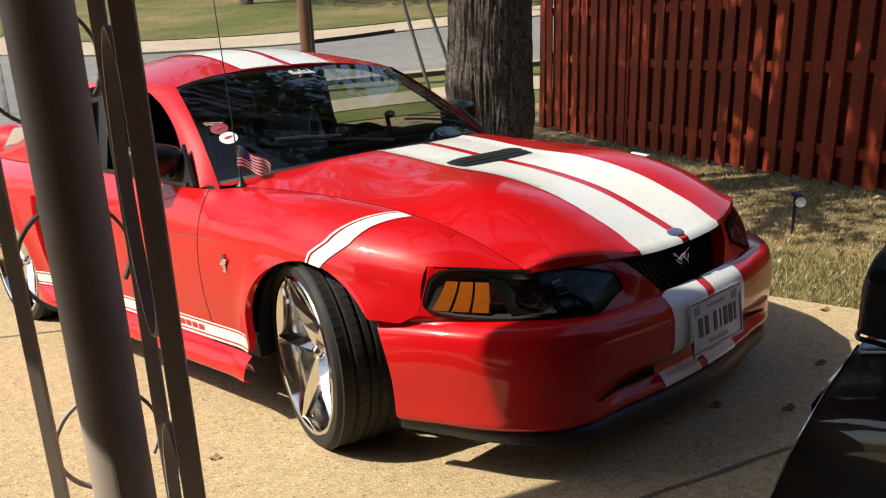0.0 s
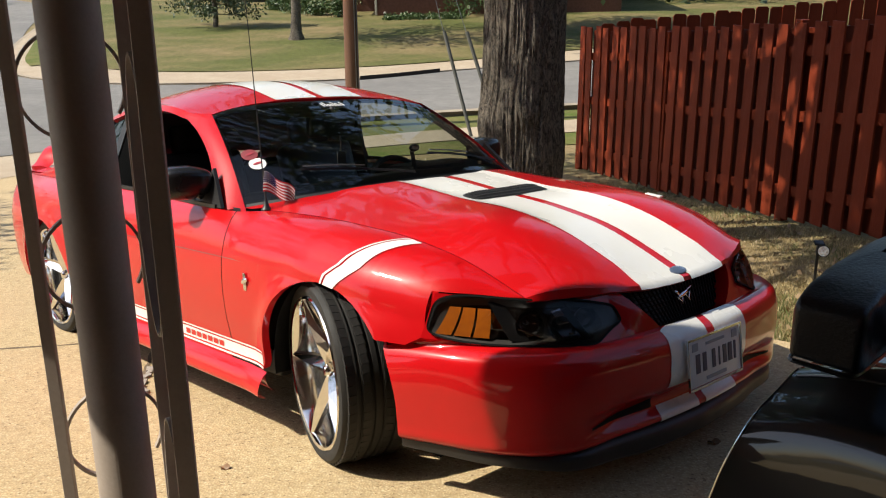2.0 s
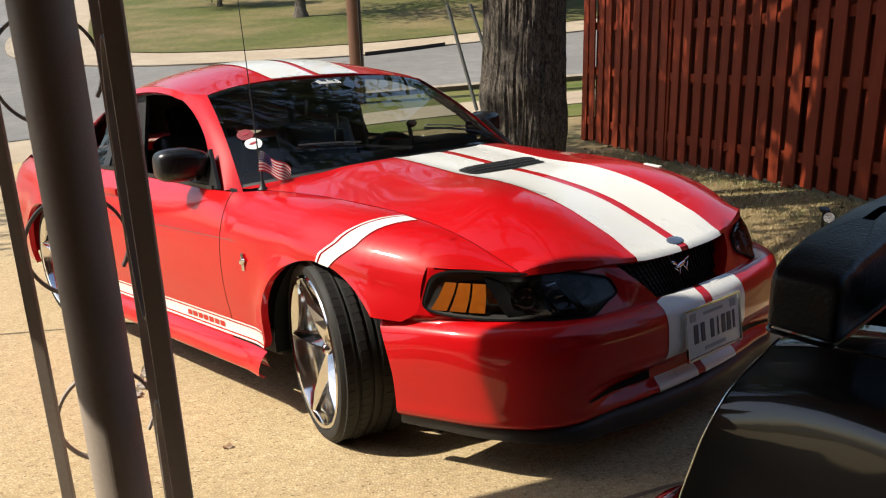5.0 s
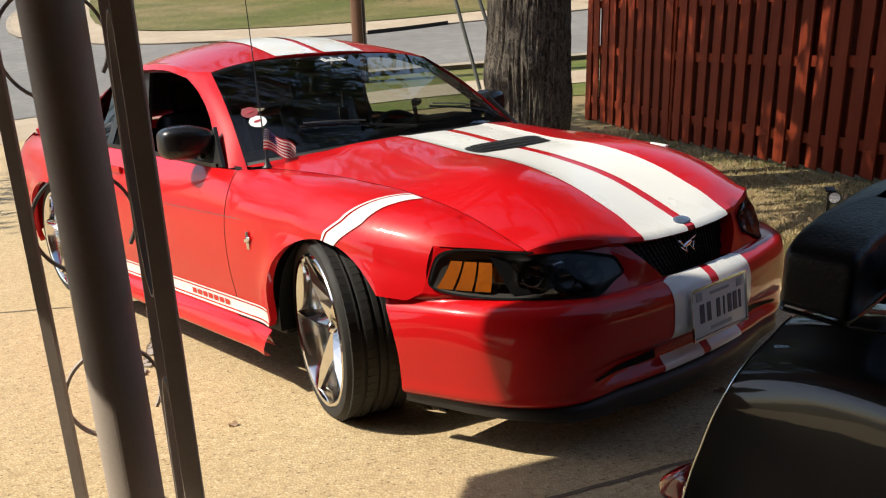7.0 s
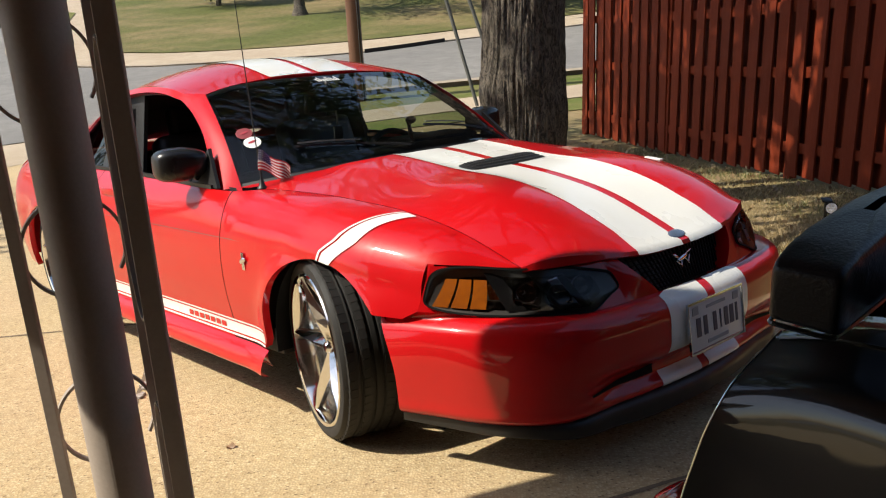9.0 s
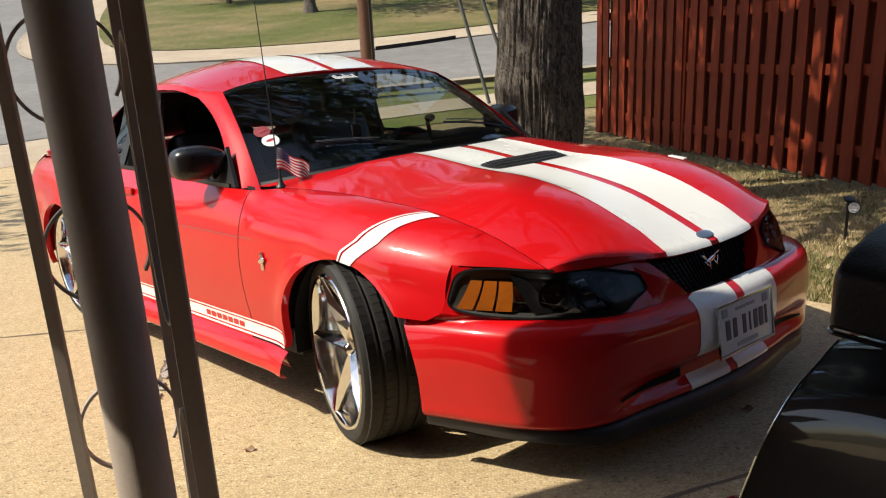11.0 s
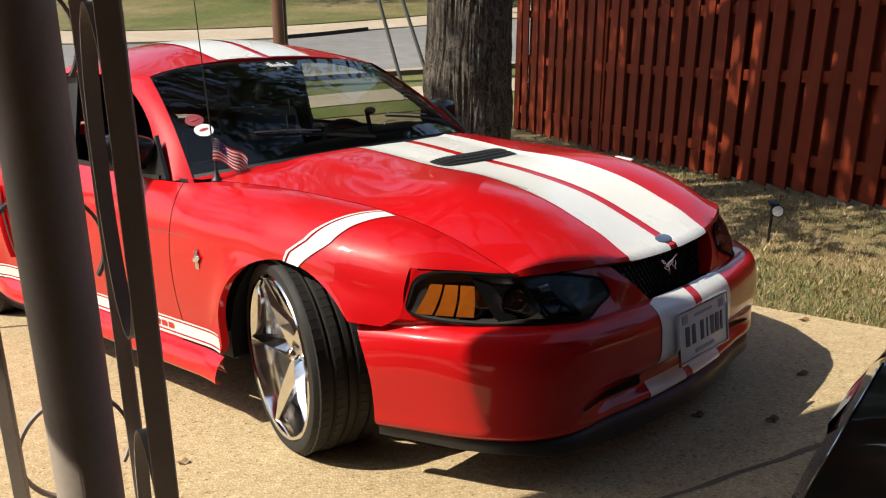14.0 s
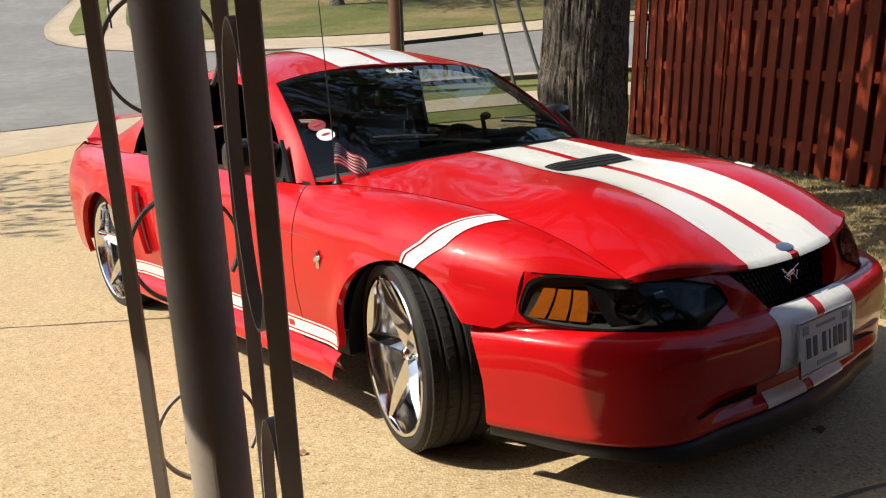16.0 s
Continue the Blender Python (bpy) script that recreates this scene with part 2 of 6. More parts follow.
def wing_y(x, z):
    """Half width of the front wing, whose crown rolls over to the hood's seam."""
    zt = TOP(x)
    z1 = zt - .17
    if z <= z1 or x < -.60:
        return side_y(x, z)
    k = min((z - z1) / (zt - z1), 1.0)
    fade = smooth01((x + .60) / .12)
    y0 = side_y(x, z)
    y1 = side_y(x, z1)
    crown = y1 + (SEAM(x) - y1) * (1 - math.sqrt(max(1 - k ** 2.3, 0))) ** .9
    return y0 + (crown - y0) * fade


def side_panel(name, x0, x1, low, s, parent, top=TOP, n=26, rows=16, label="", gap=0.0025, mtl=None, lip=0.03, fy=side_y):
    lo = low if callable(low) else (lambda x: low)
    xs = arch_xs(x0 + gap, x1 - gap, n)

    def fn(x, t):
        zb, zt = arch_z(x, lo(x)), top(x)
        if t < 0:
            z = zb
            return (x, s * (fy(x, z) - lip), z + 0.004)
        z = zb + (zt - zb) * (1 - (1 - t) ** 1.5)
        return (x, s * fy(x, z), z)
    bm = grid(fn, xs, [-1, 0] + lin(0.02, 1, rows))
    return part(name, bm, mtl or RED, parent, label)


def seam_low(x):
    """Front of the wing above the bumper: its lower edge."""
    return 0.27 if x < 0.2 else .519 - .073 * (x - .2) if x < .42 else .503 + .55 * (x - .42)


for s in (-1, 1):
    side_panel("front_wing", -0.60, 0.478, seam_low, s, car, n=40, rows=26, fy=wing_y)
    door = side_panel("door", -1.86, -0.60, 0.262, s, car, n=24, rows=18)
    side_panel("rear_quarter", -3.40, -1.86, 0.262, s, car, n=44, rows=18)
    bm = grid(lambda x, t: (x, s * (side_y(x, .262 - .09 * t) + .004 - .05 * max(t - .75, 0)), .262 - .09 * t - (.01 if t > .9 else 0)),
              lin(-2.20, -0.325, 40), lin(0, 1, 8))
    part("sill", bm, RED, car)
    skirt = spline([0, .2, .45, .8, 1.0], [(.000, .266), (.016, .255), (.036, .225), (.042, .178), (.012, .168)])
    bm = grid(lambda x, t: (x, s * (side_y(x, .264) + .003 + skirt(t)[0] * smooth01((x + 2.25) / .2)), skirt(t)[1]), lin(-2.20, -0.318, 30), lin(0, 1, 12))
    part("side_skirt", bm, RED, car, "red flared side skirt")
    # side stripe with pin lines
    bm = bmesh.new()
    for a, b in ((.286, .326), (.332, .339), (.273, .280)):
        grid(lambda x, t: (x, s * (side_y(x, a + (b - a) * t) + .0025), a + (b - a) * t),
             [x for x in lin(-2.18, -.345, 50) if True], lin(0, 1, 3), bm)
    stripe = part("side_stripe", bm, WHITE, car, "white rocker stripe with thin pin lines")
    # lettering on the stripe as plain bars
    bm = bmesh.new()
    for k in range(7):
        x = -0.98 + 0.047 * k if s < 0 else -0.70 - 0.047 * k
        grid(lambda u, t: (x + .036 * u, s * (side_y(x, .295 + .022 * t) + .005), .295 + .022 * t), lin(0, 1, 3), lin(0, 1, 3), bm)
    part("stripe_bars", bm, RED, stripe)
    # cut line along the flank
    bm = grid(lambda x, t: (x, s * (side_y(x, .665 + .004 * t) + .0012), .665 + .004 * t), lin(-1.85, -.30, 40), [0, 1])
    part("pin_line", bm, mat("pin_line_grey", (.25, .06, .05), .5), car)
    # hash mark over the wheel: up the wing from the arch, then over its crown to the hood's seam
    def hash_pt(t, w):
        k = [0, .14, .36, .58, 1.0]
        out = [(.043, .650, .886), (.056, .683, .879), (.120, .727, .850), (.160, .768, .795), (.245, .793, .666)]
        inn = [(.112, .640, .885), (.140, .665, .882), (.213, .717, .848), (.240, .761, .783), (.306, .781, .664)]
        i = min(int(np.searchsorted(k, t, side="right")) - 1, 3)
        f = (t - k[i]) / (k[i + 1] - k[i])
        o = [p + (q - p) * f for p, q in zip(out[i], out[i + 1])]
        n = [p + (q - p) * f for p, q in zip(inn[i], inn[i + 1])]
        x, z, y = (p + (q - p) * w for p, q in zip(o, n))
        if i < 2:
            y = wing_y(x, z)
        else:
            y = max(y, SEAM(x) + .003)
            lo, hi = TOP(x) - .17, TOP(x)
            for _ in range(24):
                z = (lo + hi) / 2
                lo, hi = (z, hi) if wing_y(x, z) > y else (lo, z)
        return Vector((x, s * (y + .003), z + .0025))
    steps = lin(0, .14, 5) + lin(.18, .36, 6) + lin(.40, .58, 7) + lin(.62, 1, 10)
    bm = grid(hash_pt, steps, lin(.24, 1, 7))
    grid(hash_pt, steps, lin(0, .12, 2), bm)
    part("hash_mark", bm, WHITE, car, "white vinyl hash mark over the front wheel")

# hood
CEN = spline([-.50, -.28, 0, .3, .589, .71, .81, .862], [.915, .903, .866, .825, .754, .703, .657, .634])
SEAM_Y = lambda x: SEAM(x) - .0012
HOOD_F = spline([0, .25, .45, .61, .72], [.864, .846, .792, .70, .55])
HOOD_R = spline([0, .3, .55, .68, .76], [-.295, -.345, -.465, -.575, -.655])


def hood_pt(x, y):
    ys = SEAM_Y(x)
    q = min(abs(y) / max(ys, 1e-3), 1.0)
    zs = TOP(min(x, .70)) if x < .70 else TOP(.70) + (x - .70) * .05
    z = zs + (CEN(x) - zs) * (1 - q ** (2.5 + 2.5 * smooth01((x - .1) / .4)))
    z += .025 * math.exp(-((abs(y) - .40) / .22) ** 2) * (1 - q ** 16) * smooth01((x - .02) / .38) * smooth01((HOOD_F(abs(y)) + .015 - x) / .12)
    z += .006 * smooth01((abs(y) - .20) / .04) * smooth01((.52 - abs(y)) / .10) * smooth01((.75 - x) / .5)
    return z


def hood_xy(p, s):
    y = s * .72
    for _ in range(6):
        x = HOOD_R(abs(y)) + (HOOD_F(abs(y)) - HOOD_R(abs(y))) * p
        y = s * SEAM_Y(x)
    return HOOD_R(abs(y)) + (HOOD_F(abs(y)) - HOOD_R(abs(y))) * p, y


def hood_fn(p, s):
    q = min(p, 1.0)
    x, y = hood_xy(q, s)
    z = hood_pt(x, y)
    if p > 1:
        d = max(z - .640, .012)
        return (x + .005, y, z - d) if p < 1.015 else (x - .012, y * .985, z - d - .010)
    return (x, y, z + .001)


bm = grid(hood_fn, lin(0, 1, 40) + [1.01, 1.02], [-1 + 2 * i / 48 for i in range(49)])
hood = part("hood", bm, RED, car)


def on_hood(x, y, up=.003):
    return (x, y, hood_pt(x, y) + up)


def stripe_edge(p, y):
    xf = HOOD_F(abs(y)) + .001
    return HOOD_R(abs(y)) + (xf - HOOD_R(abs(y))) * p


HW = spline([0, .3, .7, 1], [.246, .243, .241, .240])
for s in (-1, 1):
    def st(p, w):
        y = s * (.021 + (HW(min(p, 1)) - .021) * w)
        x = stripe_edge(min(p, 1), y)
        if p > 1:
            return (x + .008, y, hood_pt(x, y) - max(hood_pt(x, y) - .641, .011))
        return on_hood(x, y)
    part("hood_stripe", grid(st, lin(0, 1, 60) + [1.01], lin(0, 1, 8)), WHITE, car, "broad white hood stripe")
# scoop
def scoop_pt(a, b, up=0.0):
    x = -.005 + .105 * b + .012 * (1 - a * a)
    w = 1 - abs(2 * b - 1) ** 4 * .10
    y = a * .205 * w
    return Vector((x, y, hood_pt(x, y) + .004 + .014 * math.sin(math.pi * min(b + .12, 1)) * (1 - a ** 8) + up))


scoop = part("hood_scoop", grid(scoop_pt, lin(-1, 1, 29), lin(0, 1, 11)), BLACK_TRIM, car, "black mesh hood scoop vent")
bm = bmesh.new()
for i in range(26):
    for j in range(5):
        p = scoop_pt(-.92 + 1.84 * (i + .5 * (j % 2)) / 26, .16 + .17 * j, .001)
        box(bm, p, (.008, .0085, .003), bevel=.001, seg=1)
tagged(part("vent_mesh", bm, INTERIOR, scoop), kind="stuff")
bm = ball(bmesh.new(), (0, 0, 0), (.022, .042, .006))
ob = part("oval_badge", bm, mat("blue_badge", (.09, .12, .19), .3, coat=1), car, "small blue oval badge on the hood lip")
ob.matrix_basis = pose(.832, 0, .651, 0, 27, 0)

# band with lamps and grille, below the hood's lip
BQ = [0, .25, .36, .66, .84, 1.0]
BT = spline(BQ, [(.852, 0, .640), (.832, .25, .632), (.80, .37, .634), (.70, .605, .641), (.578, .704, .655), (.488, wing_y(.488, .664) + .002, .664)])
BB = spline(BQ, [(.905, 0, .507), (.895, .2, .507), (.872, .34, .503), (.79, .56, .505), (.64, .712, .515), (.47, wing_y(.47, .530) + .002, .530)])


def lamp_t(q, t):
    """Lamp's lower edge rises towards its inner end."""
    k = smooth01((.52 - q) / .165)
    return .16 * k + t * (1 - .40 * k)


def band(q, t, s, out=0.0):
    a, b = BT(q), BB(q)
    c = a + (b - a) * t
    return Vector((c[0], s * c[1], c[2])) + Vector((.8, s * .45 * (.3 + q), .25)) * out


def grille_q(t):
    """Side edge of the grille, drawn in towards the bumper."""
    return .308 - .062 * t


for s in (-1, 1):
    def tip(q, t):
        e = BT(q)
        x = .70 + (.4685 - .70) * (q - .66) / .34
        top = Vector((x, s * SEAM(x), TOP(x)))
        foot = Vector((e[0], s * e[1], e[2] + .006))
        if t > 1:
            return foot + Vector((-.01, -s * .012, -.012))
        k = math.sin(math.pi * t) * .10 * (top - foot).length
        a = top + (foot - top) * t + Vector((.35, s * .6, .7)) * k
        z = foot.z + (top.z - foot.z) * (1 - t) ** 1.4
        b = Vector((x, s * wing_y(x, z), z))
        return a + (b - a) * smooth01((q - .66) / .34)
    part("wing_tip", grid(tip, lin(.66, 1.0, 14), lin(0, 1, 12) + [1.1]), RED, car)

    def cheek(u, t):
        low = Vector((.477, s * wing_y(.477, .534), .534)).lerp(Vector((BB(1)[0] + .004, s * BB(1)[1], BB(1)[2] - .012)), u)
        p = Vector(tip(1 - .04 * u, 1)).lerp(low, t)
        if u < .02:
            p = Vector((.477, s * wing_y(.477, p.z), p.z))
        return p
    part("wing_cheek", grid(cheek, lin(0, 1, 6), lin(0, 1, 10)), RED, car)
    def rim_t(q, up):
        c = min(abs(.672 - q) / .322, 1) ** (1 / .42)
        return lamp_t(q, .5 + up * .5 * math.sqrt(max(1 - c * c, 0)) ** .42)
    def nose(u, t):
        q = grille_q(t) + (.352 - grille_q(t)) * max(u, 0)
        return band(q, t, s, .001 + .014 * math.sin(math.pi * t) * math.sin(math.pi / 2 * (1 - u)) if u >= 0 else -.045)
    bm = grid(nose, [-1] + lin(0, 1, 8), lin(0, 1, 12))
    grid(lambda q, t: band(q, rim_t(q, 1) + (1 - rim_t(q, 1)) * t, s, .001), lin(.352, .62, 34) + lin(.64, .993, 40), lin(0, 1, 5), bm)
    grid(lambda q, t: band(q, rim_t(q, -1) * t, s, .001), lin(.352, .62, 34) + lin(.64, .993, 40), lin(0, 1, 3), bm)
    grid(lambda q, t: band(q, t, s, .001), [.993, 1.004], lin(0, 1, 5), bm)
    part("nose_panel", bm, RED, car)
    def oval(r, a, out):
        """Rounded lamp outline in band coordinates, r from 0 at the middle to 1."""
        q = .672 + .322 * r * math.copysign(abs(math.cos(a)) ** .42, math.cos(a))
        t = .5 + .5 * r * math.copysign(abs(math.sin(a)) ** .42, math.sin(a))
        return band(q, lamp_t(q, t), s, out)
    TURN = [2 * math.pi * k / 64 for k in range(64)]
    lamp = part("headlamp", grid(lambda a, r: oval(r, a, -.05 * (1 - r ** 4)), TURN, lin(.02, 1, 9), closed_u=True), HOUSING, car,
                "smoked headlamp with amber corner reflector")
    bm = grid(lambda a, r: oval(r, a, .006 + .014 * (1 - r * r)), TURN, lin(.01, .995, 10), closed_u=True)
    o = part("lens", bm, LAMP_GLASS, lamp, "clear lens")
    o.visible_shadow = False
    for a, b in ((.812, .853), (.860, .901), (.908, .948)):
        bm = grid(lambda q, t: band(q + .055 * (t - .5), lamp_t(q, t), s, .000 + .005 * math.sin(math.pi * t)), lin(a, b, 6), lin(.26, .87, 6), thick=.004)
        part("amber_reflector", bm, AMBER, lamp, "amber reflector block")
    # broad dull bezel inside the lens, widest at the outer end and the top
    def bezel_pt(a, r):
        q = .672 + .322 * r * math.copysign(abs(math.cos(a)) ** .42, math.cos(a))
        t = .5 + .5 * r * math.copysign(abs(math.sin(a)) ** .42, math.sin(a))
        wide = max(math.cos(a), 0) * .75 + max(-math.sin(a), 0) * .9 + .35
        q2, t2 = .672 + (q - .672) * (1 - .5 * (1 - r) * wide), .5 + (t - .5) * (1 - (1 - r) * wide)
        return band(q2, lamp_t(q2, t2), s, .004 - .10 * (1 - r))
    part("bezel", grid(bezel_pt, TURN, lin(.84, .995, 4), closed_u=True), BEZEL, lamp, "dull charcoal bezel")
    for q0, t0, q1, t1 in ((.745, .66, .69, .80), (.60, .26, .555, .22), (.60, .52, .56, .50), (.59, .74, .565, .74)):
        bm = sweep(bmesh.new(), [band(q0 + (q1 - q0) * k, lamp_t(q0, t0 + (t1 - t0) * k), s, -.006) for k in lin(0, 1, 5)], [(-.002, -.004), (.002, -.004), (.002, .004), (-.002, .004)], up=Vector((.7, s * .5, .4)))
        part("chrome_strip", bm, CHROME, lamp, "bright reflector edge")
    bm = grid(lambda q, t: band(q + .03 * (t - .5), lamp_t(q, t), s, -.004 - .02 * (q < .80)), lin(.775, .806, 3), lin(.32, .66, 4), thick=.003)
    part("amber_edge", bm, AMBER, lamp)
    for q, r, dz in ((.70, .042, .0), (.58, .050, .0), (.47, .034, .01)):
        bm = lathe(bmesh.new(), [(.006, -.030), (r * .6, -.022), (r * .9, -.004), (r, .008)], 28)
        bowl = part("reflector_bowl", bm, CHROME if q > .55 else BLACK_GLOSS, lamp, "dark reflector bowl")
        c = band(q, lamp_t(q, .5), s, -.026)
        bowl.matrix_basis = Matrix.Translation(c + Vector((0, 0, dz))) @ pose(0, 0, 0, 0, 0, -90 + s * 14) @ Matrix.Diagonal((1.15, 1, 1, 1))
        part("bulb", ball(bmesh.new(), (0, -.008, 0), (.008, .014, .008)), LAMP_GLASS, bowl)
    bm = bmesh.new()
    for q0, q1, d0, d1 in ((.745, .80, -.012, .000), (.63, .655, -.03, -.004), (.52, .545, -.004, -.03)):
        grid(lambda w, t: band(q0 + (q1 - q0) * w - .02 * t, lamp_t(q0, t), s, d0 + (d1 - d0) * w), lin(0, 1, 3), lin(.1, .9, 4), bm)
    part("divider", bm, BLACK_GLOSS, lamp)
    fr = sweep(bmesh.new(), [oval(1.0, a, .009) for a in TURN], [(-.003, -.002), (.003, -.002), (.003, .002), (-.003, .002)], up=Vector((.7, s * .5, .4)), closed=True)
    part("surround", fr, DEEP_BLACK, lamp)
bm = grid(lambda q, t: band(abs(q), t, 1 if q >= 0 else -1, -.05), lin(-.32, .32, 24), lin(0, 1, 8))
grille = part("grille", bm, BLACK_TRIM, car, "black honeycomb grille with a chrome emblem")
bm = bmesh.new()
for i in range(30):
    q = -.30 + .60 * i / 29
    pts = [band(abs(q), t, 1 if q >= 0 else -1, -.04) for t in lin(.02, .98, 4)]
    sweep(bm, pts, [(-.0012, -.003), (.0012, -.003), (.0012, .003), (-.0012, .003)], up=Vector((1, 0, 0)))
for j in range(9):
    t = .06 + .88 * j / 8
    sweep(bm, [band(abs(q), t, 1 if q >= 0 else -1, -.04) for q in lin(-.31, .31, 16)], [(-.003, -.0012), (.003, -.0012), (.003, .0012), (-.003, .0012)])
tagged(part("grille_mesh", bm, DEEP_BLACK, grille), kind="stuff")
# emblem as a plain running shape
bm = bmesh.new()
ball(bm, (0, 0, 0), (.004, .030, .008), pose(0, 0, 0, 12))
ball(bm, (0, -.034, .010), (.004, .014, .006), pose(0, 0, 0, -35))
ball(bm, (0, .040, .014), (.003, .020, .003), pose(0, 0, 0, 15))
for y, z, a, h in ((-.030, -.014, 50, .016), (-.016, -.017, -20, .016), (.016, -.014, 35, .016), (.028, -.010, -40, .018)):
    ball(bm, (0, y, z), (.003, .0028, h), pose(0, 0, 0, a))
emblem = part("emblem", bm, CHROME, car, "chrome grille emblem")
emblem.matrix_basis = pose(.862, -.012, .577, 0, -22, 0)

# front bumper
PLAN = spline([0, .2, .4, .57, .70, .80, .90, 1.0], [(.966, 0), (.958, .2), (.935, .4), (.888, .588), (.794, .711), (.667, .789), (.515, .842), (.396, .884)])
PROFILE = spline([0, .08, .25, .45, .65, .80, .92, 1.0], [(.190, .034), (.204, .016), (.25, .010), (.33, .004), (.40, 0), (.452, .004), (.486, .018), (.503, .040)])
# between the wheels a recessed slot runs over the projecting lower lip
MID_PROFILE = spline([0, .06, .12, .20, .27, .33, .39, .45, .65, .80, .92, 1.0], [(.200, .060), (.207, .036), (.222, .034), (.243, .052), (.258, .060), (.285, .060), (.312, .024), (.330, .010), (.40, 0), (.452, .004), (.486, .022), (.503, .046)])


def plan_pt(u, inset):
    p = PLAN(abs(u))
    d = PLAN(min(abs(u) + .01, 1)) - PLAN(max(abs(u) - .01, 0))
    n = np.array([d[1], -d[0]]) / np.hypot(*d)
    if abs(u) < .005:
        n = np.array([1.0, 0])
    q = p - n * inset
    return q[0], math.copysign(q[1], u) if u else 0.0


def bumper_fn(u, t):
    k = 1 - smooth01((abs(u) - .38) / .24)
    z, ins = PROFILE(t) * (1 - k) + MID_PROFILE(t) * k
    x, y = plan_pt(u, ins)
    if abs(u) > .9:
        edge = .03 + (math.sqrt(max(ARCH_R ** 2 - (z - ARCH_Z) ** 2, .01)) if z > ARCH_Z else ARCH_R)
        x = x + (edge - .396) * (abs(u) - .9) / .1
    return Vector((x, y, z))


def bumper_all(u, t):
    if t <= 1:
        return bumper_fn(u, t)
    a = bumper_fn(u, 1.0)
    q = abs(u)
    b = BB(min(q * 1.02, 1.0))
    b = Vector((b[0], math.copysign(b[1], u), b[2]))
    return a + (b - a) * (t - 1)


US = [-1 + 2 * i / 72 for i in range(73)]
bm = grid(bumper_all, US, lin(0, 1, 41) + [1.33, 1.66, 2.0])
bumper = part("front_bumper", bm, RED, car)
bm = grid(lambda u, t: bumper_fn(u, 0) * 1 + Vector((0, 0, -(.044 + .042 * smooth01((.75 - abs(u)) / .5)) * t * (1 - .4 * max(abs(u) - .6, 0) / .4))) + Vector(((.036 - .02 * (t > .9)) * math.sin(min(t * 3, 1) * 1.57) * (1 - abs(u)), 0, 0)), US, lin(-.1, 1, 8), thick=.02)
part("chin_spoiler", bm, BLACK_TRIM, car, "black rubber chin spoiler")
for s in (-1, 1):
    w0, w1 = .022, .225
    bm = grid(lambda w, t: bumper_all(s * w, t) + Vector((.0025, 0, .0015 if t > 1 else 0)), lin(w0, w1, 10), lin(.42, 1, 18) + [1.33, 1.66, 2.0])
    part("bumper_stripe", bm, WHITE, car, "white stripe across the bumper")
    bm = grid(lambda w, t: bumper_all(s * w, t) + Vector((.003, 0, 0)), lin(w0, w1 + .004, 10), lin(.05, .26, 8))
    part("bumper_stripe", bm, WHITE, car)
    # intake in the slot, black at both ends
    bm = grid(lambda w, t: bumper_all(s * w, .262 + .072 * (1 - 2.6 * (w - .25)) * t) + Vector((.004, 0, 0)), lin(.25, .52, 16), lin(0, 1, 7))
    part("lower_intake", bm, DEEP_BLACK, bumper)
# plate with bars
bm = box(bmesh.new(), (0, 0, 0), (.004, .305, .152), bevel=.0018)
PLATE = mat("plate_white", (.66, .67, .66), .4, vary=.1, scale=12)
PLATE_BLUE = mat("plate_blue", (.05, .06, .10), .5)
plate = part("licence_plate", bm, PLATE, car, "white plate in a chrome frame, characters as bars")
plate.matrix_basis = pose(.976, 0.0, .382, 0, -5, 0)
for y, w, h in ((-.105, .034, .062), (-.066, .03, .062), (-.012, .028, .062), (.022, .012, .062), (.055, .03, .062), (.088, .032, .062), (.118, .018, .062)):
    part("plate_bar", box(bmesh.new(), (.003, y, -.002), (.002, w * .75, h), bevel=.0008, seg=1), PLATE_BLUE, plate)
PLATE_GREY = mat("plate_grey", (.30, .33, .36), .5)
for y, z, w, h in ((0, -.058, .12, .012), (0, .055, .11, .010), (-.118, .054, .032, .026), (.118, .054, .032, .026)):
    part("plate_small_bar", box(bmesh.new(), (.003, y, z), (.002, w, h)), PLATE_GREY, plate)
bm = bmesh.new()
sweep(bm, [(.002, a, b) for a, b in ((-.158, -.081), (.158, -.081), (.158, .081), (-.158, .081))], [(-.004, -.004), (.004, -.004), (.004, .004), (-.004, .004)], up=Vector((1, 0, 0)), closed=True)
part("plate_frame", bm, CHROME, plate)

# greenhouse
WS_B = spline([0, .3, .55, .765], [(-.345, .915), (-.395, .905), (-.51, .882), (-.68, .848)])      # windscreen foot: x, z over y
WS_T = spline([0, .3, .50, .62], [(-1.185, 1.238), (-1.185, 1.234), (-1.172, 1.218), (-1.150, 1.190)])
ROOF_C = spline([-3.0, -2.75, -2.35, -1.95, -1.5, -1.185], [.87, .955, 1.165, 1.315, 1.322, 1.246])
ROOF_Y = spline([-2.9, -2.5, -2.1, -1.6, -1.15], [.62, .62, .622, .632, .63])
ROOF_S = spline([-2.9, -2.5, -2.1, -1.6, -1.3, -1.15], [.87, 1.04, 1.19, 1.245, 1.222, 1.188])


def screen(w, t, out=0.0):
    yb, yt = w * .765, w * .62
    b, tp = WS_B(abs(yb)), WS_T(abs(yt))
    x, z = b[0] + (tp[0] - b[0]) * t, b[1] + (tp[1] - b[1]) * t
    k = math.sin(math.pi * t) * .022
    return Vector((x + k * .4 + out * .45, yb + (yt - yb) * t, z + k * .9 + out * .9))


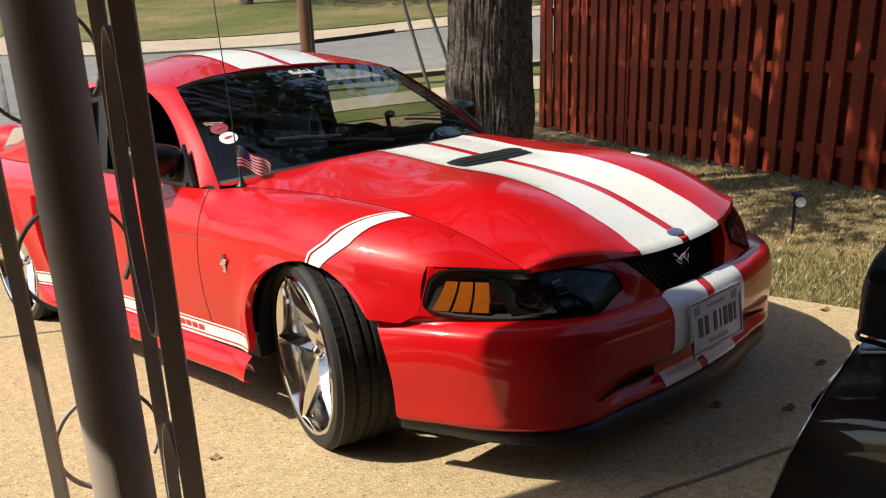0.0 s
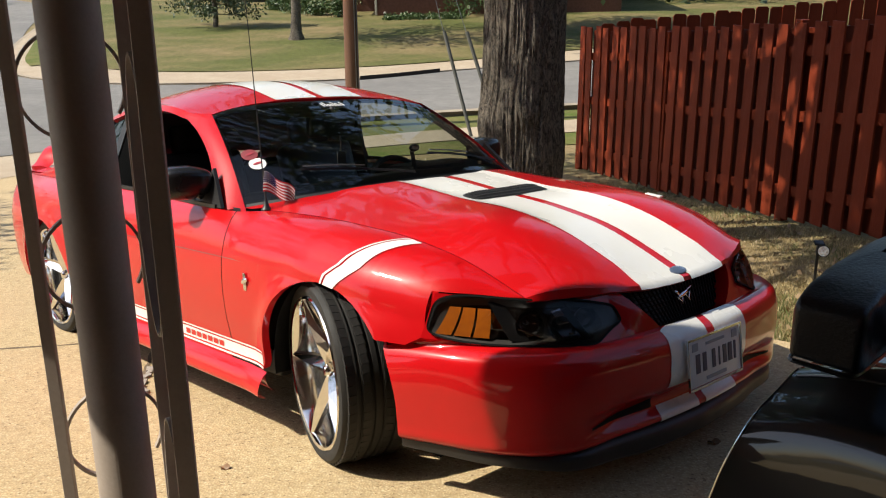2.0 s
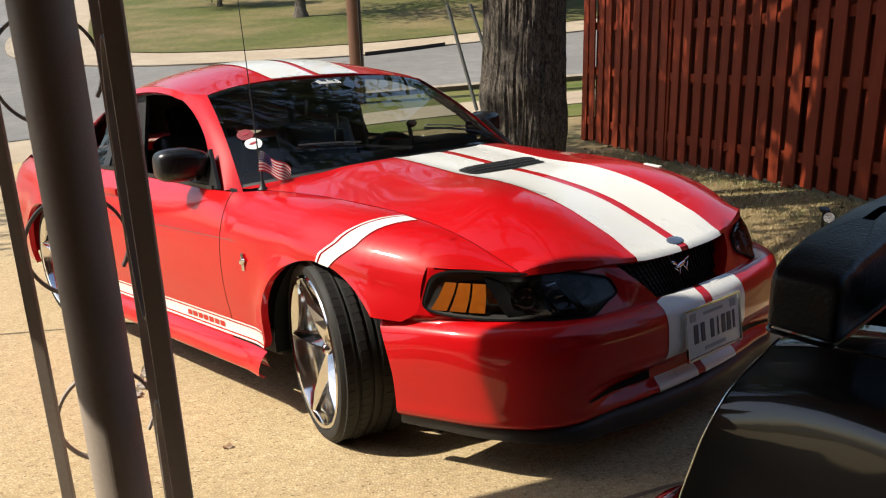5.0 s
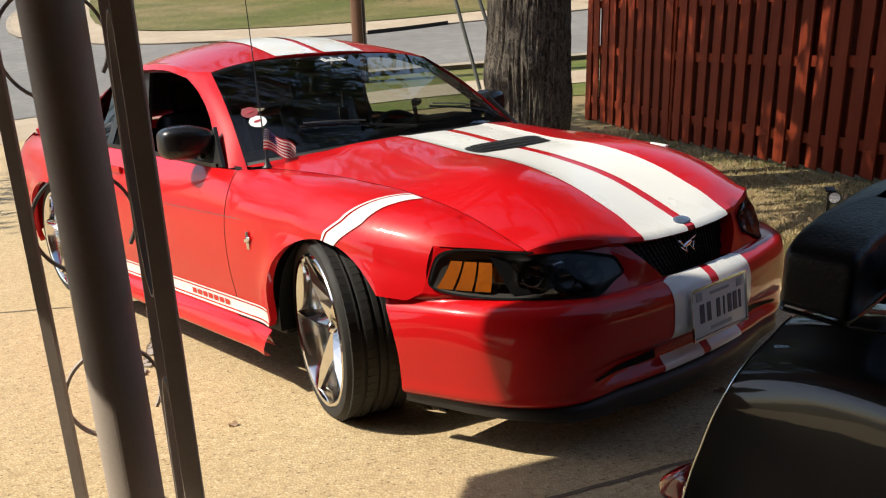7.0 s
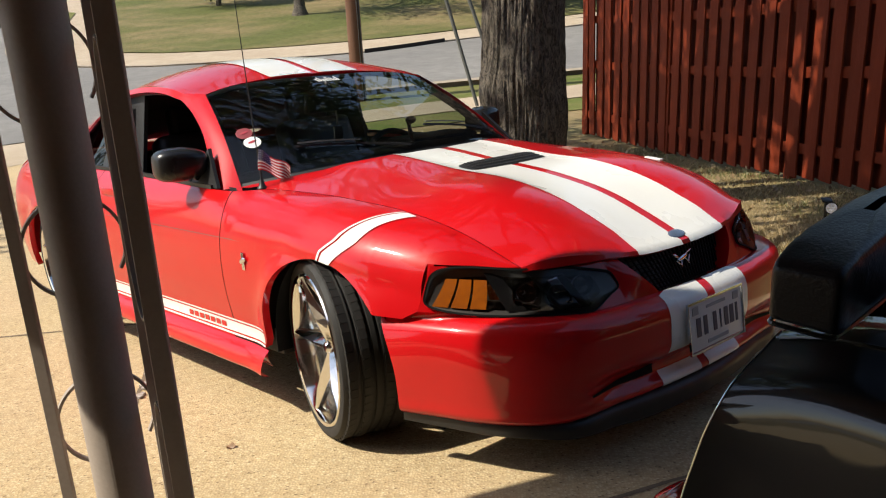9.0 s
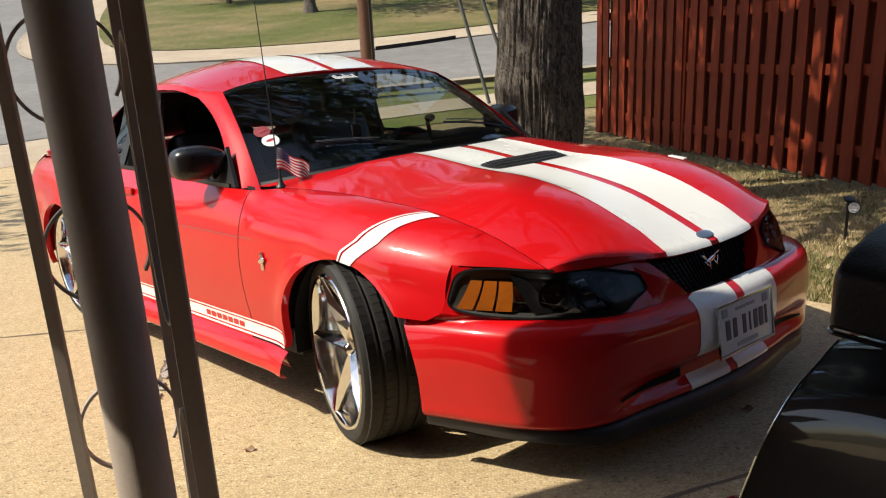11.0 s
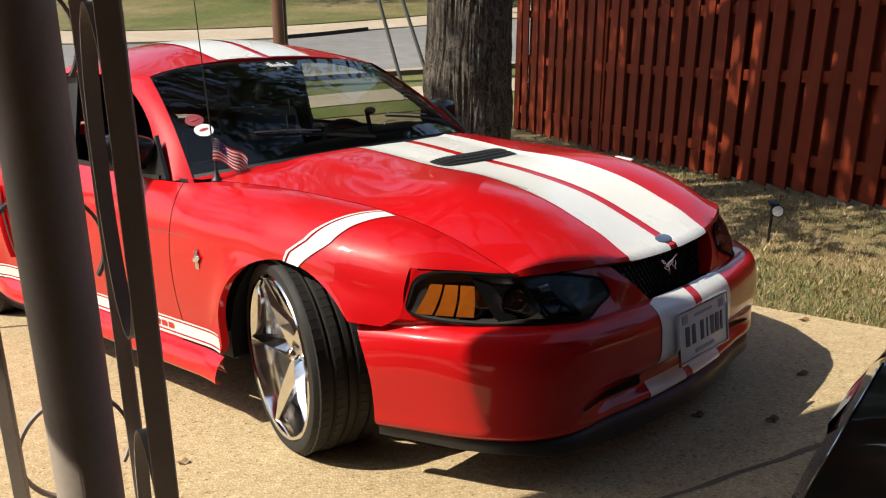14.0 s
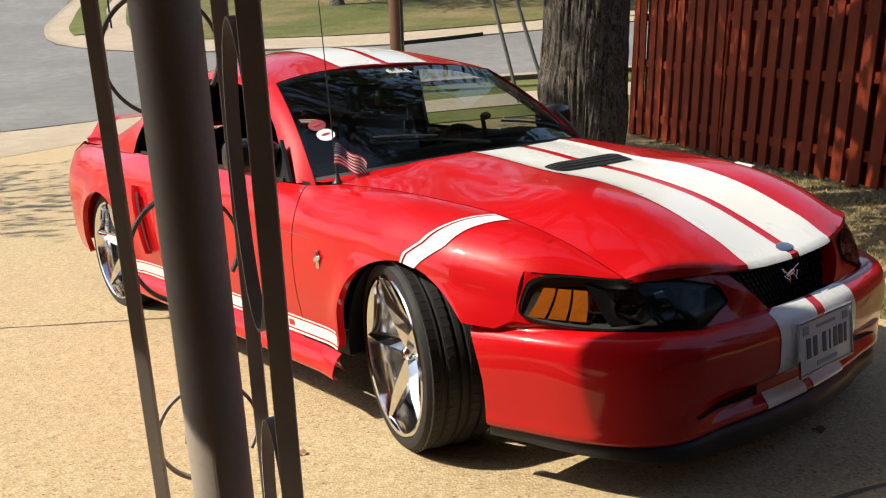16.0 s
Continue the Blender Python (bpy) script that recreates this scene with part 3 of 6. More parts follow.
bm = grid(lambda w, t: screen(w, t), lin(-.985, .985, 21), lin(.0, .985, 13))
ws = part("windscreen", bm, WINDSHIELD, car, "clear windscreen with stickers and a tinted top")
bm = grid(lambda w, t: screen(w, t, -.004), lin(-.985, .985, 21), lin(.94, 1.0, 3))
grid(lambda w, t: screen(w, t, -.004), lin(-.985, .985, 21), lin(-.03, .06, 3), bm)
part("screen_band", bm, BLACK_TRIM, ws)


def roof_fn(x, s):
    y0, z0, zc = ROOF_Y(x), ROOF_S(x), ROOF_C(x)
    return Vector((x, s * y0, z0 + (zc - z0) * (1 - abs(s) ** 2.4)))


bm = grid(lambda p, s: roof_fn(-1.95 + (WS_T(abs(s) * .62)[0] + 1.95) * p, s), lin(0, 1, 18), lin(-1, 1, 25), thick=.02)
roof = part("roof", bm, RED, car)
for s in (-1, 1):
    bm = grid(lambda p, w: roof_fn(-1.95 + (WS_T(.15)[0] - .004 + 1.95) * p, s * (.03 + .37 * w)) + Vector((0, 0, .004)), lin(0, 1, 14), lin(0, 1, 8))
    part("roof_stripe", bm, WHITE, roof, "white roof stripe")
bm = grid(lambda p, s: roof_fn(-2.80 + (.85 - .004) * p, s), lin(0, 1, 14), lin(-1, 1, 21))
rear_glass = part("rear_window", bm, BLACK_GLOSS, car, "black tinted rear window")
bm = grid(lambda p, s: roof_fn(-2.80 + (.85 - .004) * p, s * .99) - Vector((0, 0, .015)), lin(0, 1, 10), lin(-1, 1, 13))
part("window_lining", bm, INTERIOR, rear_glass)

for s in (-1, 1):
    # windscreen pillar and roof rail, then the sail panel behind
    a = [screen(s * .988, t, .006) for t in lin(-.09, 1, 16)]
    rail = [Vector((x, s * (ROOF_Y(x)), ROOF_S(x))) for x in lin(-1.20, -2.15, 15)]
    inner = a + rail
    bm = bmesh.new()
    edge = spline([0, .14, .28, .42, .54, .70, .85, 1.0], [(-.72, .822, .828), (-.895, .776, .940), (-1.05, .738, 1.050), (-1.20, .710, 1.130), (-1.37, .695, 1.182), (-1.60, .688, 1.206), (-1.85, .684, 1.196), (-2.12, .68, 1.160)])
    outer = [Vector(edge(k / 30)) for k in range(31)]
    outer = [Vector((p.x, s * p.y, p.z)) for p in outer]
    outer = [o + (q - o) * .30 * smooth01(k / 9) for k, (o, q) in enumerate(zip(outer, inner))]
    mid = [(o + q) / 2 + Vector((0, s * .008, .010)) for o, q in zip(outer, inner)]
    under = [Vector((o.x - .01, o.y - s * .03, o.z - .012)) for o in outer]
    rows = [inner, mid, outer, under]
    vs = [[bm.verts.new(p) for p in r] for r in rows]
    for r0, r1 in zip(vs, vs[1:]):
        for i in range(len(r0) - 1):
            bm.faces.new((r0[i], r0[i + 1], r1[i + 1], r1[i]))
    part("pillar", bm, RED, car)
    bm = grid(lambda x, t: Vector((x - .10 * t, s * (ROOF_Y(x) * (1 - t) + side_y(x, .86) * t + .05 * math.sin(math.pi * t)), ROOF_S(x) * (1 - t) + .86 * t)), lin(-2.15, -3.0, 14), lin(0, 1, 9))
    part("sail_panel", bm, RED, car)
    bm = grid(lambda x, t: Vector((x - .10 * t, s * ((ROOF_Y(x) - .02) * (1 - t) + (side_y(x, .86) - .05) * t + .03 * math.sin(math.pi * t)), (ROOF_S(x) - .02) * (1 - t) + .84 * t)), lin(-2.15, -3.0, 8), lin(0, 1, 6))
    part("inner_trim", bm, INTERIOR, car)
    bm = sweep(bmesh.new(), [p + Vector((-.02, -s * .01, -.03)) for p in inner[1:]], [(-.02, -.012), (.02, -.012), (.02, .012), (-.02, .012)])
    part("inner_rail", bm, INTERIOR, car)
    # quarter window
    bm = grid(lambda x, t: Vector((x - .02 * t, s * ((ROOF_Y(x) + .045) * (1 - t) + (side_y(x, .855) - .03) * t), (ROOF_S(x) - .05) * (1 - t) + .862 * t)), lin(-1.93, -2.16, 8), lin(0, 1, 7))
    part("quarter_window", bm, SIDE_GLASS, car)
    bm = grid(lambda x, t: Vector((x - .02 * t, s * ((ROOF_Y(x) + .05) * (1 - t) + (side_y(x, .855) - .026) * t), (ROOF_S(x) - .05) * (1 - t) + .862 * t)), lin(-1.86, -1.93, 3), lin(0, 1, 7), thick=.01)
    part("window_post", bm, BLACK_TRIM, car)
    bm = grid(lambda x, t: Vector((x, s * (.70 - .07 * t), .80 + (ROOF_S(x) - .04 - .80) * t)), lin(-1.74, -2.2, 6), lin(0, 1, 6), thick=.02)
    part("pillar_trim", bm, INTERIOR, car)
    # belt trim
    bm = sweep(bmesh.new(), [(x, s * (side_y(x, TOP(x)) - .004), TOP(x) + .008) for x in lin(-.74, -2.15, 20)], [(-.008, -.008), (.010, -.008), (.006, .008), (-.008, .008)])
    part("belt_trim", bm, BLACK_TRIM, car)
    # mirror with its sail
    mir = part("mirror", ball(bmesh.new(), (0, 0, 0), (.075, .110, .062), seg=32, rings=20), SATIN_PLASTIC, car, "black door mirror")
    for v in mir.data.vertices:
        x, y, z = (math.copysign(abs(c / h) ** .6, c) * h for c, h in zip(v.co, (.075, .110, .062)))
        k = abs(y) / .110
        v.co.y = y
        v.co.x = x * (1.15 if x > 0 else .55)
        v.co.z = z * (1 - .25 * (s * y / .110 < -.2) * k) + (.012 if z > 0 else 0)
    mir.matrix_basis = pose(-.905 if s < 0 else -.985, s * .885, .928, 0, 0, s * 12)
    bm = rod(bmesh.new(), (.01, -s * .01, -.02), (.065, -s * .05, -.045), .02, .018)
    part("mirror_arm", bm, BLACK_TRIM, mir)
    bm = bmesh.new()
    tri = [Vector(p) for p in ((-.70, s * .84, .838), (-.93, s * .84, .845), (-.845, s * .785, .985))]
    vs = [bm.verts.new(p) for p in tri] + [bm.verts.new(p + Vector((0, -s * .015, 0))) for p in tri]
    for f in ((0, 1, 2), (5, 4, 3), (0, 3, 4, 1), (1, 4, 5, 2), (2, 5, 3, 0)):
        bm.faces.new([vs[i] for i in f])
    part("mirror_sail", bm, BLACK_TRIM, car)
    bm = box(bmesh.new(), (-1.66, s * (side_y(-1.66, .775) + .008), .775), (.17, .018, .035), bevel=.008)
    part("door_handle", bm, RED, car)
    # side scoop ahead of the rear wheel
    bm = grid(lambda t, w: Vector((-2.06 + .10 * t + .05 * w * (1 - .5 * t), s * (side_y(-2.0, .72 - .32 * t) + .030 * math.sin(math.pi * w) + .004), .725 - .325 * t)), lin(0, 1, 12), lin(0, 1, 7))
    sc = part("side_scoop", bm, RED, car)
    bm = grid(lambda t, w: Vector((-2.005 + .085 * t + .028 * w * (1 - .5 * t), s * (side_y(-2.0, .70 - .28 * t) + .022), .70 - .28 * t)), lin(0, 1, 14), lin(0, 1, 3))
    part("scoop_mesh", bm, BLACK_TRIM, sc, "black scoop mesh")
    # wing badge
    bm = bmesh.new()
    for dy in (-.011, 0, .011):
        box(bm, (dy, 0, 0), (.007, .006, .075), bevel=.002, seg=1)
    ball(bm, (.002, .004 * s, .004), (.038, .005, .012), pose(0, 0, 0, 0, -15))
    b = part("wing_badge", bm, CHROME, car, "chrome wing badge")
    b.matrix_basis = pose(-.418, s * (side_y(-.418, .595) + .003), .595) @ Matrix.Diagonal((.62, 1, .9, 1))
    # liners
    for ax in ARCHES:
        bm = grid(lambda a, w: Vector((ax + .374 * math.cos(a), s * (.60 + .26 * w), ARCH_Z + .374 * math.sin(a))), lin(-.12, math.pi + .12, 24), [0, .5, 1])
        bmesh.ops.create_circle(bm, cap_ends=True, segments=24, radius=.374, matrix=pose(ax, s * .60, ARCH_Z, 90))
        bmesh.ops.remove_doubles(bm, verts=bm.verts, dist=.02)
        part("wheel_liner", bm, DEEP_BLACK, car)

# tail: deck, rear panel, wing
bm = grid(lambda x, s: Vector((x, s * (side_y(x, .86) - .0), TOP(x) + .012 + .035 * (1 - abs(s) ** 2.5))), lin(-3.42, -2.72, 12), lin(-1, 1, 17))
deck = part("boot_lid", bm, RED, car)
bm = grid(lambda s, t: Vector((-3.40 - .26 * (1 - abs(s) ** 2.4) * (.6 + .4 * math.sin(math.pi * min(t * 1.1, 1))), s * (side_y(-3.40, .25 + .6 * t)), .25 + .61 * t)), lin(-1, 1, 25), lin(0, 1, 14))
part("rear_bumper", bm, RED, car)
for s in (-1, 1):
    bm = grid(lambda a, t: Vector((-3.42 - .25 * (1 - a ** 2.4), s * a * .80, .64 + .13 * t)), lin(.55, .97, 8), lin(0, 1, 4), thick=.01)
    part("tail_lamp", bm, RED_LENS, car)
bm = sweep(bmesh.new(), [(-3.26 - .17 * (1 - (abs(a)) ** 2.2), a * .68, .875 + .115 * (1 - smooth01((abs(a) - .80) / .2))) for a in lin(-1, 1, 41)],
           [(-.07, -.010), (.0, -.014), (.06, 0), (.0, .014), (-.07, .008)])
part("rear_spoiler", bm, RED, car, "red rear wing")

# underbody and cabin
bm = bmesh.new()
box(bm, (-1.35, 0, .225), (1.75, 1.52, .11), bevel=.02)
box(bm, (.38, 0, .30), (.9, 1.0, .18), bevel=.03)
box(bm, (-3.0, 0, .34), (.8, 1.1, .2), bevel=.03)
part("underbody", bm, INTERIOR, car)
bm = bmesh.new()
grid(lambda w, t: (WS_B(abs(w) * .72)[0] - .03 + (-.80 - WS_B(abs(w) * .72)[0] + .03) * t, w * .72, WS_B(abs(w) * .72)[1] - .022 + .02 * math.sin(math.pi * t)), lin(-1, 1, 15), lin(0, 1, 8), bm, thick=.015)
box(bm, (-.80, 0, .72), (.16, 1.40, .30), bevel=.05)
box(bm, (-.80, .38, .88), (.22, .42, .08), bevel=.03)
part("dashboard", bm, INTERIOR, car)
bm = bmesh.new()
for s in (-1, 1):
    grid(lambda x, z: (x, s * .80, z), lin(-.62, -2.6, 6), lin(.28, .84, 5), bm)
grid(lambda y, z: (-2.62, y, z), lin(-.8, .8, 5), lin(.28, .86, 5), bm)
grid(lambda y, z: (-.56, y, z), lin(-.8, .8, 5), lin(.28, .84, 5), bm)
grid(lambda x, y: (x, y, .86), lin(-2.62, -2.2, 3), lin(-.74, .74, 5), bm)
box(bm, (-1.3, 0, .42), (1.0, .22, .2), bevel=.04)
part("cabin_lining", bm, INTERIOR, car)
bm = grid(lambda x, s: roof_fn(x, s) - Vector((0, 0, .03)), lin(-1.98, -1.2, 8), lin(-.97, .97, 9))
part("headlining", bm, mat("grey_headlining", (.09, .09, .09), .9), car)
for s in (-1, 1):
    seat = part("seat", box(bmesh.new(), (-1.42, s * .36, .48), (.50, .48, .16), bevel=.05, seg=3), LEATHER, car, "black leather bucket seat")
    bm = bmesh.new()
    box(bm, (-1.74, s * .36, .74), (.14, .46, .52), pose(0, 0, 0, 0, -18), bevel=.055, seg=3)
    part("backrest", bm, LEATHER, seat)
    bm = box(bmesh.new(), (-1.86, s * .36, 1.055), (.09, .24, .16), pose(0, 0, 0, 0, -14), bevel=.042, seg=3)
    part("headrest", bm, LEATHER, seat)
    bm = box(bmesh.new(), (-2.35, s * .34, .68), (.12, .52, .42), pose(0, 0, 0, 0, -25), bevel=.05, seg=3)
    part("rear_seat", bm, LEATHER, car)
bm = bmesh.new()
sweep(bm, [Vector((0, .185 * math.cos(a), .185 * math.sin(a))) for a in [2 * math.pi * k / 32 for k in range(32)]], ring(.014, 8), up=Vector((1, 0, 0)), closed=True)
box(bm, (.01, 0, -.01), (.04, .15, .10), bevel=.02)
for a in (0, 180, 270):
    rod(bm, (0, 0, 0), (0, .18 * math.cos(radians(a)), .18 * math.sin(radians(a))), .012)
part("steering_wheel", bm, INTERIOR, car).matrix_basis = pose(-1.05, .37, .76, 0, -24)
bm = bmesh.new()
box(bm, (-1.0, -.075, 1.112), (.035, .27, .088), pose(0, 0, 0, 0, 15, 6), bevel=.016, seg=3)
rod(bm, (-1.01, -.05, 1.13), (-1.06, -.03, 1.20), .012)
part("rear_view_mirror", bm, INTERIOR, car)
bm = bmesh.new()
rod(bm, (-.70, .17, .905), (-.72, .17, 1.00), .010)
ball(bm, (-.70, .17, 1.005), (.015, .03, .018))
part("phone_mount", bm, INTERIOR, car)
bm = bmesh.new()
rod(bm, (-1.02, -.02, 1.10), (-1.015, -.02, .99), .004)
box(bm, (-1.015, -.02, .955), (.006, .05, .08), bevel=.002)
part("hanging_tag", bm, DULL_METAL, car)
# cowl, wipers


def cowl_pt(w, t):
    y = w * .72
    x0, x1 = HOOD_R(abs(y)) + .02, WS_B(abs(y))[0] - .03
    return Vector((x0 + (x1 - x0) * t, y, hood_pt(x0, y) - .014 + (WS_B(abs(y))[1] - .004 - hood_pt(x0, y)) * t))


bm = grid(cowl_pt, lin(-.98, .98, 30), lin(0, 1, 6))
part("cowl", bm, BLACK_TRIM, car)
for y0, y1, t0, t1 in ((-.54, -.11, .175, .022), (.07, .58, .18, .075)):
    bm = bmesh.new()
    p0, p1 = screen(y0 / .765, t0, .016), screen(y1 / .765, t1, .014)
    sweep(bm, [p0 + (p1 - p0) * t + Vector((0, 0, .008 * math.sin(math.pi * t))) for t in lin(0, 1, 12)], [(-.004, -.004), (.004, -.004), (.002, .005), (-.002, .005)])
    wiper = part("wiper", bm, BLACK_TRIM, car)
    arm = sweep(bmesh.new(), [p0 + (p1 - p0) * t + Vector((.004, 0, .012 + .012 * math.sin(math.pi * t))) for t in lin(.02, .55, 8)], [(-.004, -.002), (.004, -.002), (.003, .003), (-.003, .003)])
    part("wiper_arm", arm, DULL_METAL, wiper, "grey metal arm")
# stickers
for w, t, r, m in ((-.885, .415, .036, mat("maroon_sticker", (.22, .03, .04), .5)), (-.868, .315, .037, mat("white_sticker", (.75, .75, .75), .5))):
    bm = bmesh.new()
    c = screen(w, t, .004)
    q = screen(w + .05, t, .004) - c
    v = screen(w, t + .05, .004) - c
    q.normalize(), v.normalize()
    cv = bm.verts.new(c + q.cross(v) * .002)
    rim = [bm.verts.new(c + q * r * .95 * math.cos(a) + v * r * math.sin(a)) for a in [2 * math.pi * k / 28 for k in range(28)]]
    for k in range(28):
        bm.faces.new((cv, rim[k], rim[(k + 1) % 28]))
    st_ob = part("round_sticker", bm, m, ws)
    nrm = q.cross(v)
    mark = bmesh.new()
    ball(mark, c + nrm * .003, (.001, .001, .001))
    for v2 in mark.verts:
        d = (v2.co - c - nrm * .003) * 1000
        v2.co = c + nrm * .003 + q * d.x * r * .5 + v * (d.z * r * .2 + d.x * r * .08) + nrm * d.y * .001
    part("sticker_mark", mark, mat("sticker_red", (.35, .03, .05), .5), st_ob)
bm = bmesh.new()
for k in range(8):
    w = -.10 + .18 * (k / 7)
    grid(lambda a, t: screen(w + .017 * a, .87 + (.05 + .02 * math.sin(k * 1.9)) * t, .004), [0, 1], [0, 1], bm)
part("screen_decal", bm, WHITE, ws, "white decal across the top of the screen")
# aerial
bm = rod(bmesh.new(), (-.535, -.735, .83), (-.580, -.735, 1.62), .0028, .0014, 6)
part("aerial", bm, BLACK_TRIM, car)
# hood clip on the far wing
bm = box(bmesh.new(), (.28, .665, .795), (.075, .025, .006), pose(0, 0, 0, 0, 8, 4), bevel=.002)
part("wing_trim", bm, WHITE, car)

# wheels
def wheel(name, at, flip):
    bm = bmesh.new()
    prof = [(.262, -.105), (.270, -.117), (.286, -.123), (.304, -.119), (.3135, -.106), (.317, -.085), (.318, -.066), (.310, -.063), (.310, -.056), (.3187, -.053),
            (.319, -.022), (.311, -.019), (.311, -.011), (.3192, -.008)]
    prof = prof + [(r, -w) for r, w in prof[::-1]]
    lathe(bm, prof, 72)
    hub = part(name, bm, RUBBER, car, "low-profile tyre on a chrome five-spoke rim")
    hub.matrix_basis = at
    # shoulder blocks and slanted sipes
    bm = bmesh.new()
    for k in range(64):
        a = 2 * math.pi * k / 64
        for y, wd, sh in ((-.086, .036, .10), (.086, .036, .10), (-.037, .026, .3), (.037, .026, -.3)):
            m = pose(.3143 * math.cos(a), y, .3143 * math.sin(a)) @ Matrix.Rotation(-a + math.pi / 2, 4, "Y")
            if abs(y) < .05:
                m = m @ Matrix.Translation((0, 0, .002))
            tilt = Matrix.Rotation((-.19 if y < -.05 else .19 if y > .05 else 0), 4, "X") @ Matrix.Rotation(sh * .5, 4, "Z")
            box(bm, (0, 0, 0), (.0295, wd, .011), m @ tilt)
    tagged(part("tread", bm, RUBBER, hub, smooth=False), kind="stuff")
    o = -1 if flip < 0 else 1
    bm = bmesh.new()
    lathe(bm, [(.266, o * .112), (.271, o * .119), (.267, o * .124), (.258, o * .120), (.250, o * .10), (.242, o * .04), (.236, -o * .08), (.26, -o * .105)], 72)
    part("rim", bm, WHEEL_CHROME, hub, "polished chrome rim")
    bm = lathe(bmesh.new(), [(.0, -o * .01), (.165, -o * .01), (.165, -o * .03), (0, -o * .03)], 40)
    part("brake_disc", bm, DULL_METAL, hub)
    for k in range(5):
        a0 = 2 * math.pi * k / 5 + .35
        bm = bmesh.new()
        st = []
        for r, wl, wr, d, rid in ((.012, .020, .020, .056, .020), (.05, .036, .036, .058, .040), (.10, .034, .034, .068, .048), (.17, .024, .024, .090, .038), (.257, .010, .010, .114, .008)):
            ring_ = []
            for y, h in ((-wl, d - .018), (-wl * .8, d - .002), (0, d + rid * .55), (wr * .8, d - .002), (wr, d - .018)):
                v = Vector((r, 0, 0)) + Vector((0, 0, y))
                c, s2 = math.cos(a0), math.sin(a0)
                ring_.append(bm.verts.new((v.x * c - v.z * s2, o * h, v.x * s2 + v.z * c)))
            st.append(ring_)
        for i in range(len(st) - 1):
            for j in range(4):
                bm.faces.new((st[i][j], st[i][j + 1], st[i + 1][j + 1], st[i + 1][j]))
        part("spoke", bm, WHEEL_CHROME, hub, smooth=False)
    bm = lathe(bmesh.new(), [(0.001, o * .082), (.016, o * .080), (.022, o * .072), (.024, o * .05)], 24)
    part("hub_cap", bm, CHROME, hub)
    return hub


STEER = -17
wheel("front_wheel", pose(-.008, -.775, HUB, 0, -16, STEER), -1)
wheel("front_wheel", pose(0.0, .765, HUB, 0, 30, STEER), 1)
wheel("rear_wheel", pose(AXLE_R, -.775, HUB, 0, 0, 0), -1)
wheel("rear_wheel", pose(AXLE_R, .775, HUB, 0, 30, 0), 1)
# ---- the lie of the land ----
def rise(y):
    if y < 7:
        return .340 - .1197 * max(y, -3)
    if y < 16:
        q = y - 7
        return -.498 - .1197 * q + .1197 * q * q / 18
    return -1.0365 + .045 * max(min(y, 90) - 26, 0)


def land(x, y):
    return rise(y) + .0368 * max(-8, min(8, x)) * (1 - .6 * max(0, min(1, (y - 10) / 10)))


def polyline(pts):
    ts = np.cumsum([0] + [math.dist(a, b) for a, b in zip(pts, pts[1:])])
    return spline(ts / ts[-1], pts)


def drape(a, b, nu, nv, up, bm=None, skirt=0.0):
    """A sheet between two lines on the plan, laid on the land."""
    fa, fb = polyline(a), polyline(b)

    def fn(u, v):
        p = fa(u) * (1 - max(v, 0)) + fb(u) * max(v, 0)
        return (p[0], p[1], land(*p) + (up if v >= 0 else up - skirt))
    return grid(fn, lin(0, 1, nu), ([-1] if skirt else []) + lin(0, 1, nv), bm)


def ground_mat(name, a, b, c, s1, s2, s3, relief, rough=.9, dist=.02):
    m, nt, bs = nodes_of(name)
    k1 = ramp(nt, noise_out(nt, s1, 5), (.38, 0), (.62, 1))
    k2 = ramp(nt, noise_out(nt, s2, 4), (.35, 0), (.68, 1))
    col = mix_colour(nt, k1, a, b)
    f = nt.nodes.new("ShaderNodeMath")
    f.operation = "MULTIPLY"
    nt.links.new(k2, f.inputs[0])
    f.inputs[1].default_value = .55
    col = mix_colour(nt, f.outputs[0], col, c)
    fine = noise_out(nt, s3, 3, .7)
    col = mix_colour(nt, .45, col, ramp(nt, fine, (.3, .35), (.7, 1.35)), "MULTIPLY")
    nt.links.new(col, bs.inputs["Base Color"])
    bs.inputs["Roughness"].default_value = rough
    bs.inputs["Specular IOR Level"].default_value = .2
    bump(nt, bs, fine, relief, dist)
    return m


LAWN = ground_mat("dry_lawn", (.27, .20, .10), (.17, .148, .06), (.33, .25, .145), .9, 5, 70, .7)
FAR_LAWN = ground_mat("far_lawn", (.110, .118, .034), (.235, .178, .088), (.075, .092, .024), .22, .9, 7, .9, dist=.06)
VERGE = ground_mat("green_verge", (.085, .125, .022), (.15, .155, .045), (.20, .165, .075), .8, 3, 30, .8)
ASPHALT = ground_mat("grey_asphalt", (.20, .192, .183), (.25, .24, .225), (.155, .148, .14), .35, 3.5, 160, .25)
WALK = ground_mat("pale_concrete", (.42, .34, .25), (.47, .39, .29), (.36, .28, .20), .8, 4, 120, .2)
KERB = ground_mat("kerb_concrete", (.36, .30, .23), (.42, .35, .27), (.28, .23, .17), 1.2, 6, 120, .3)


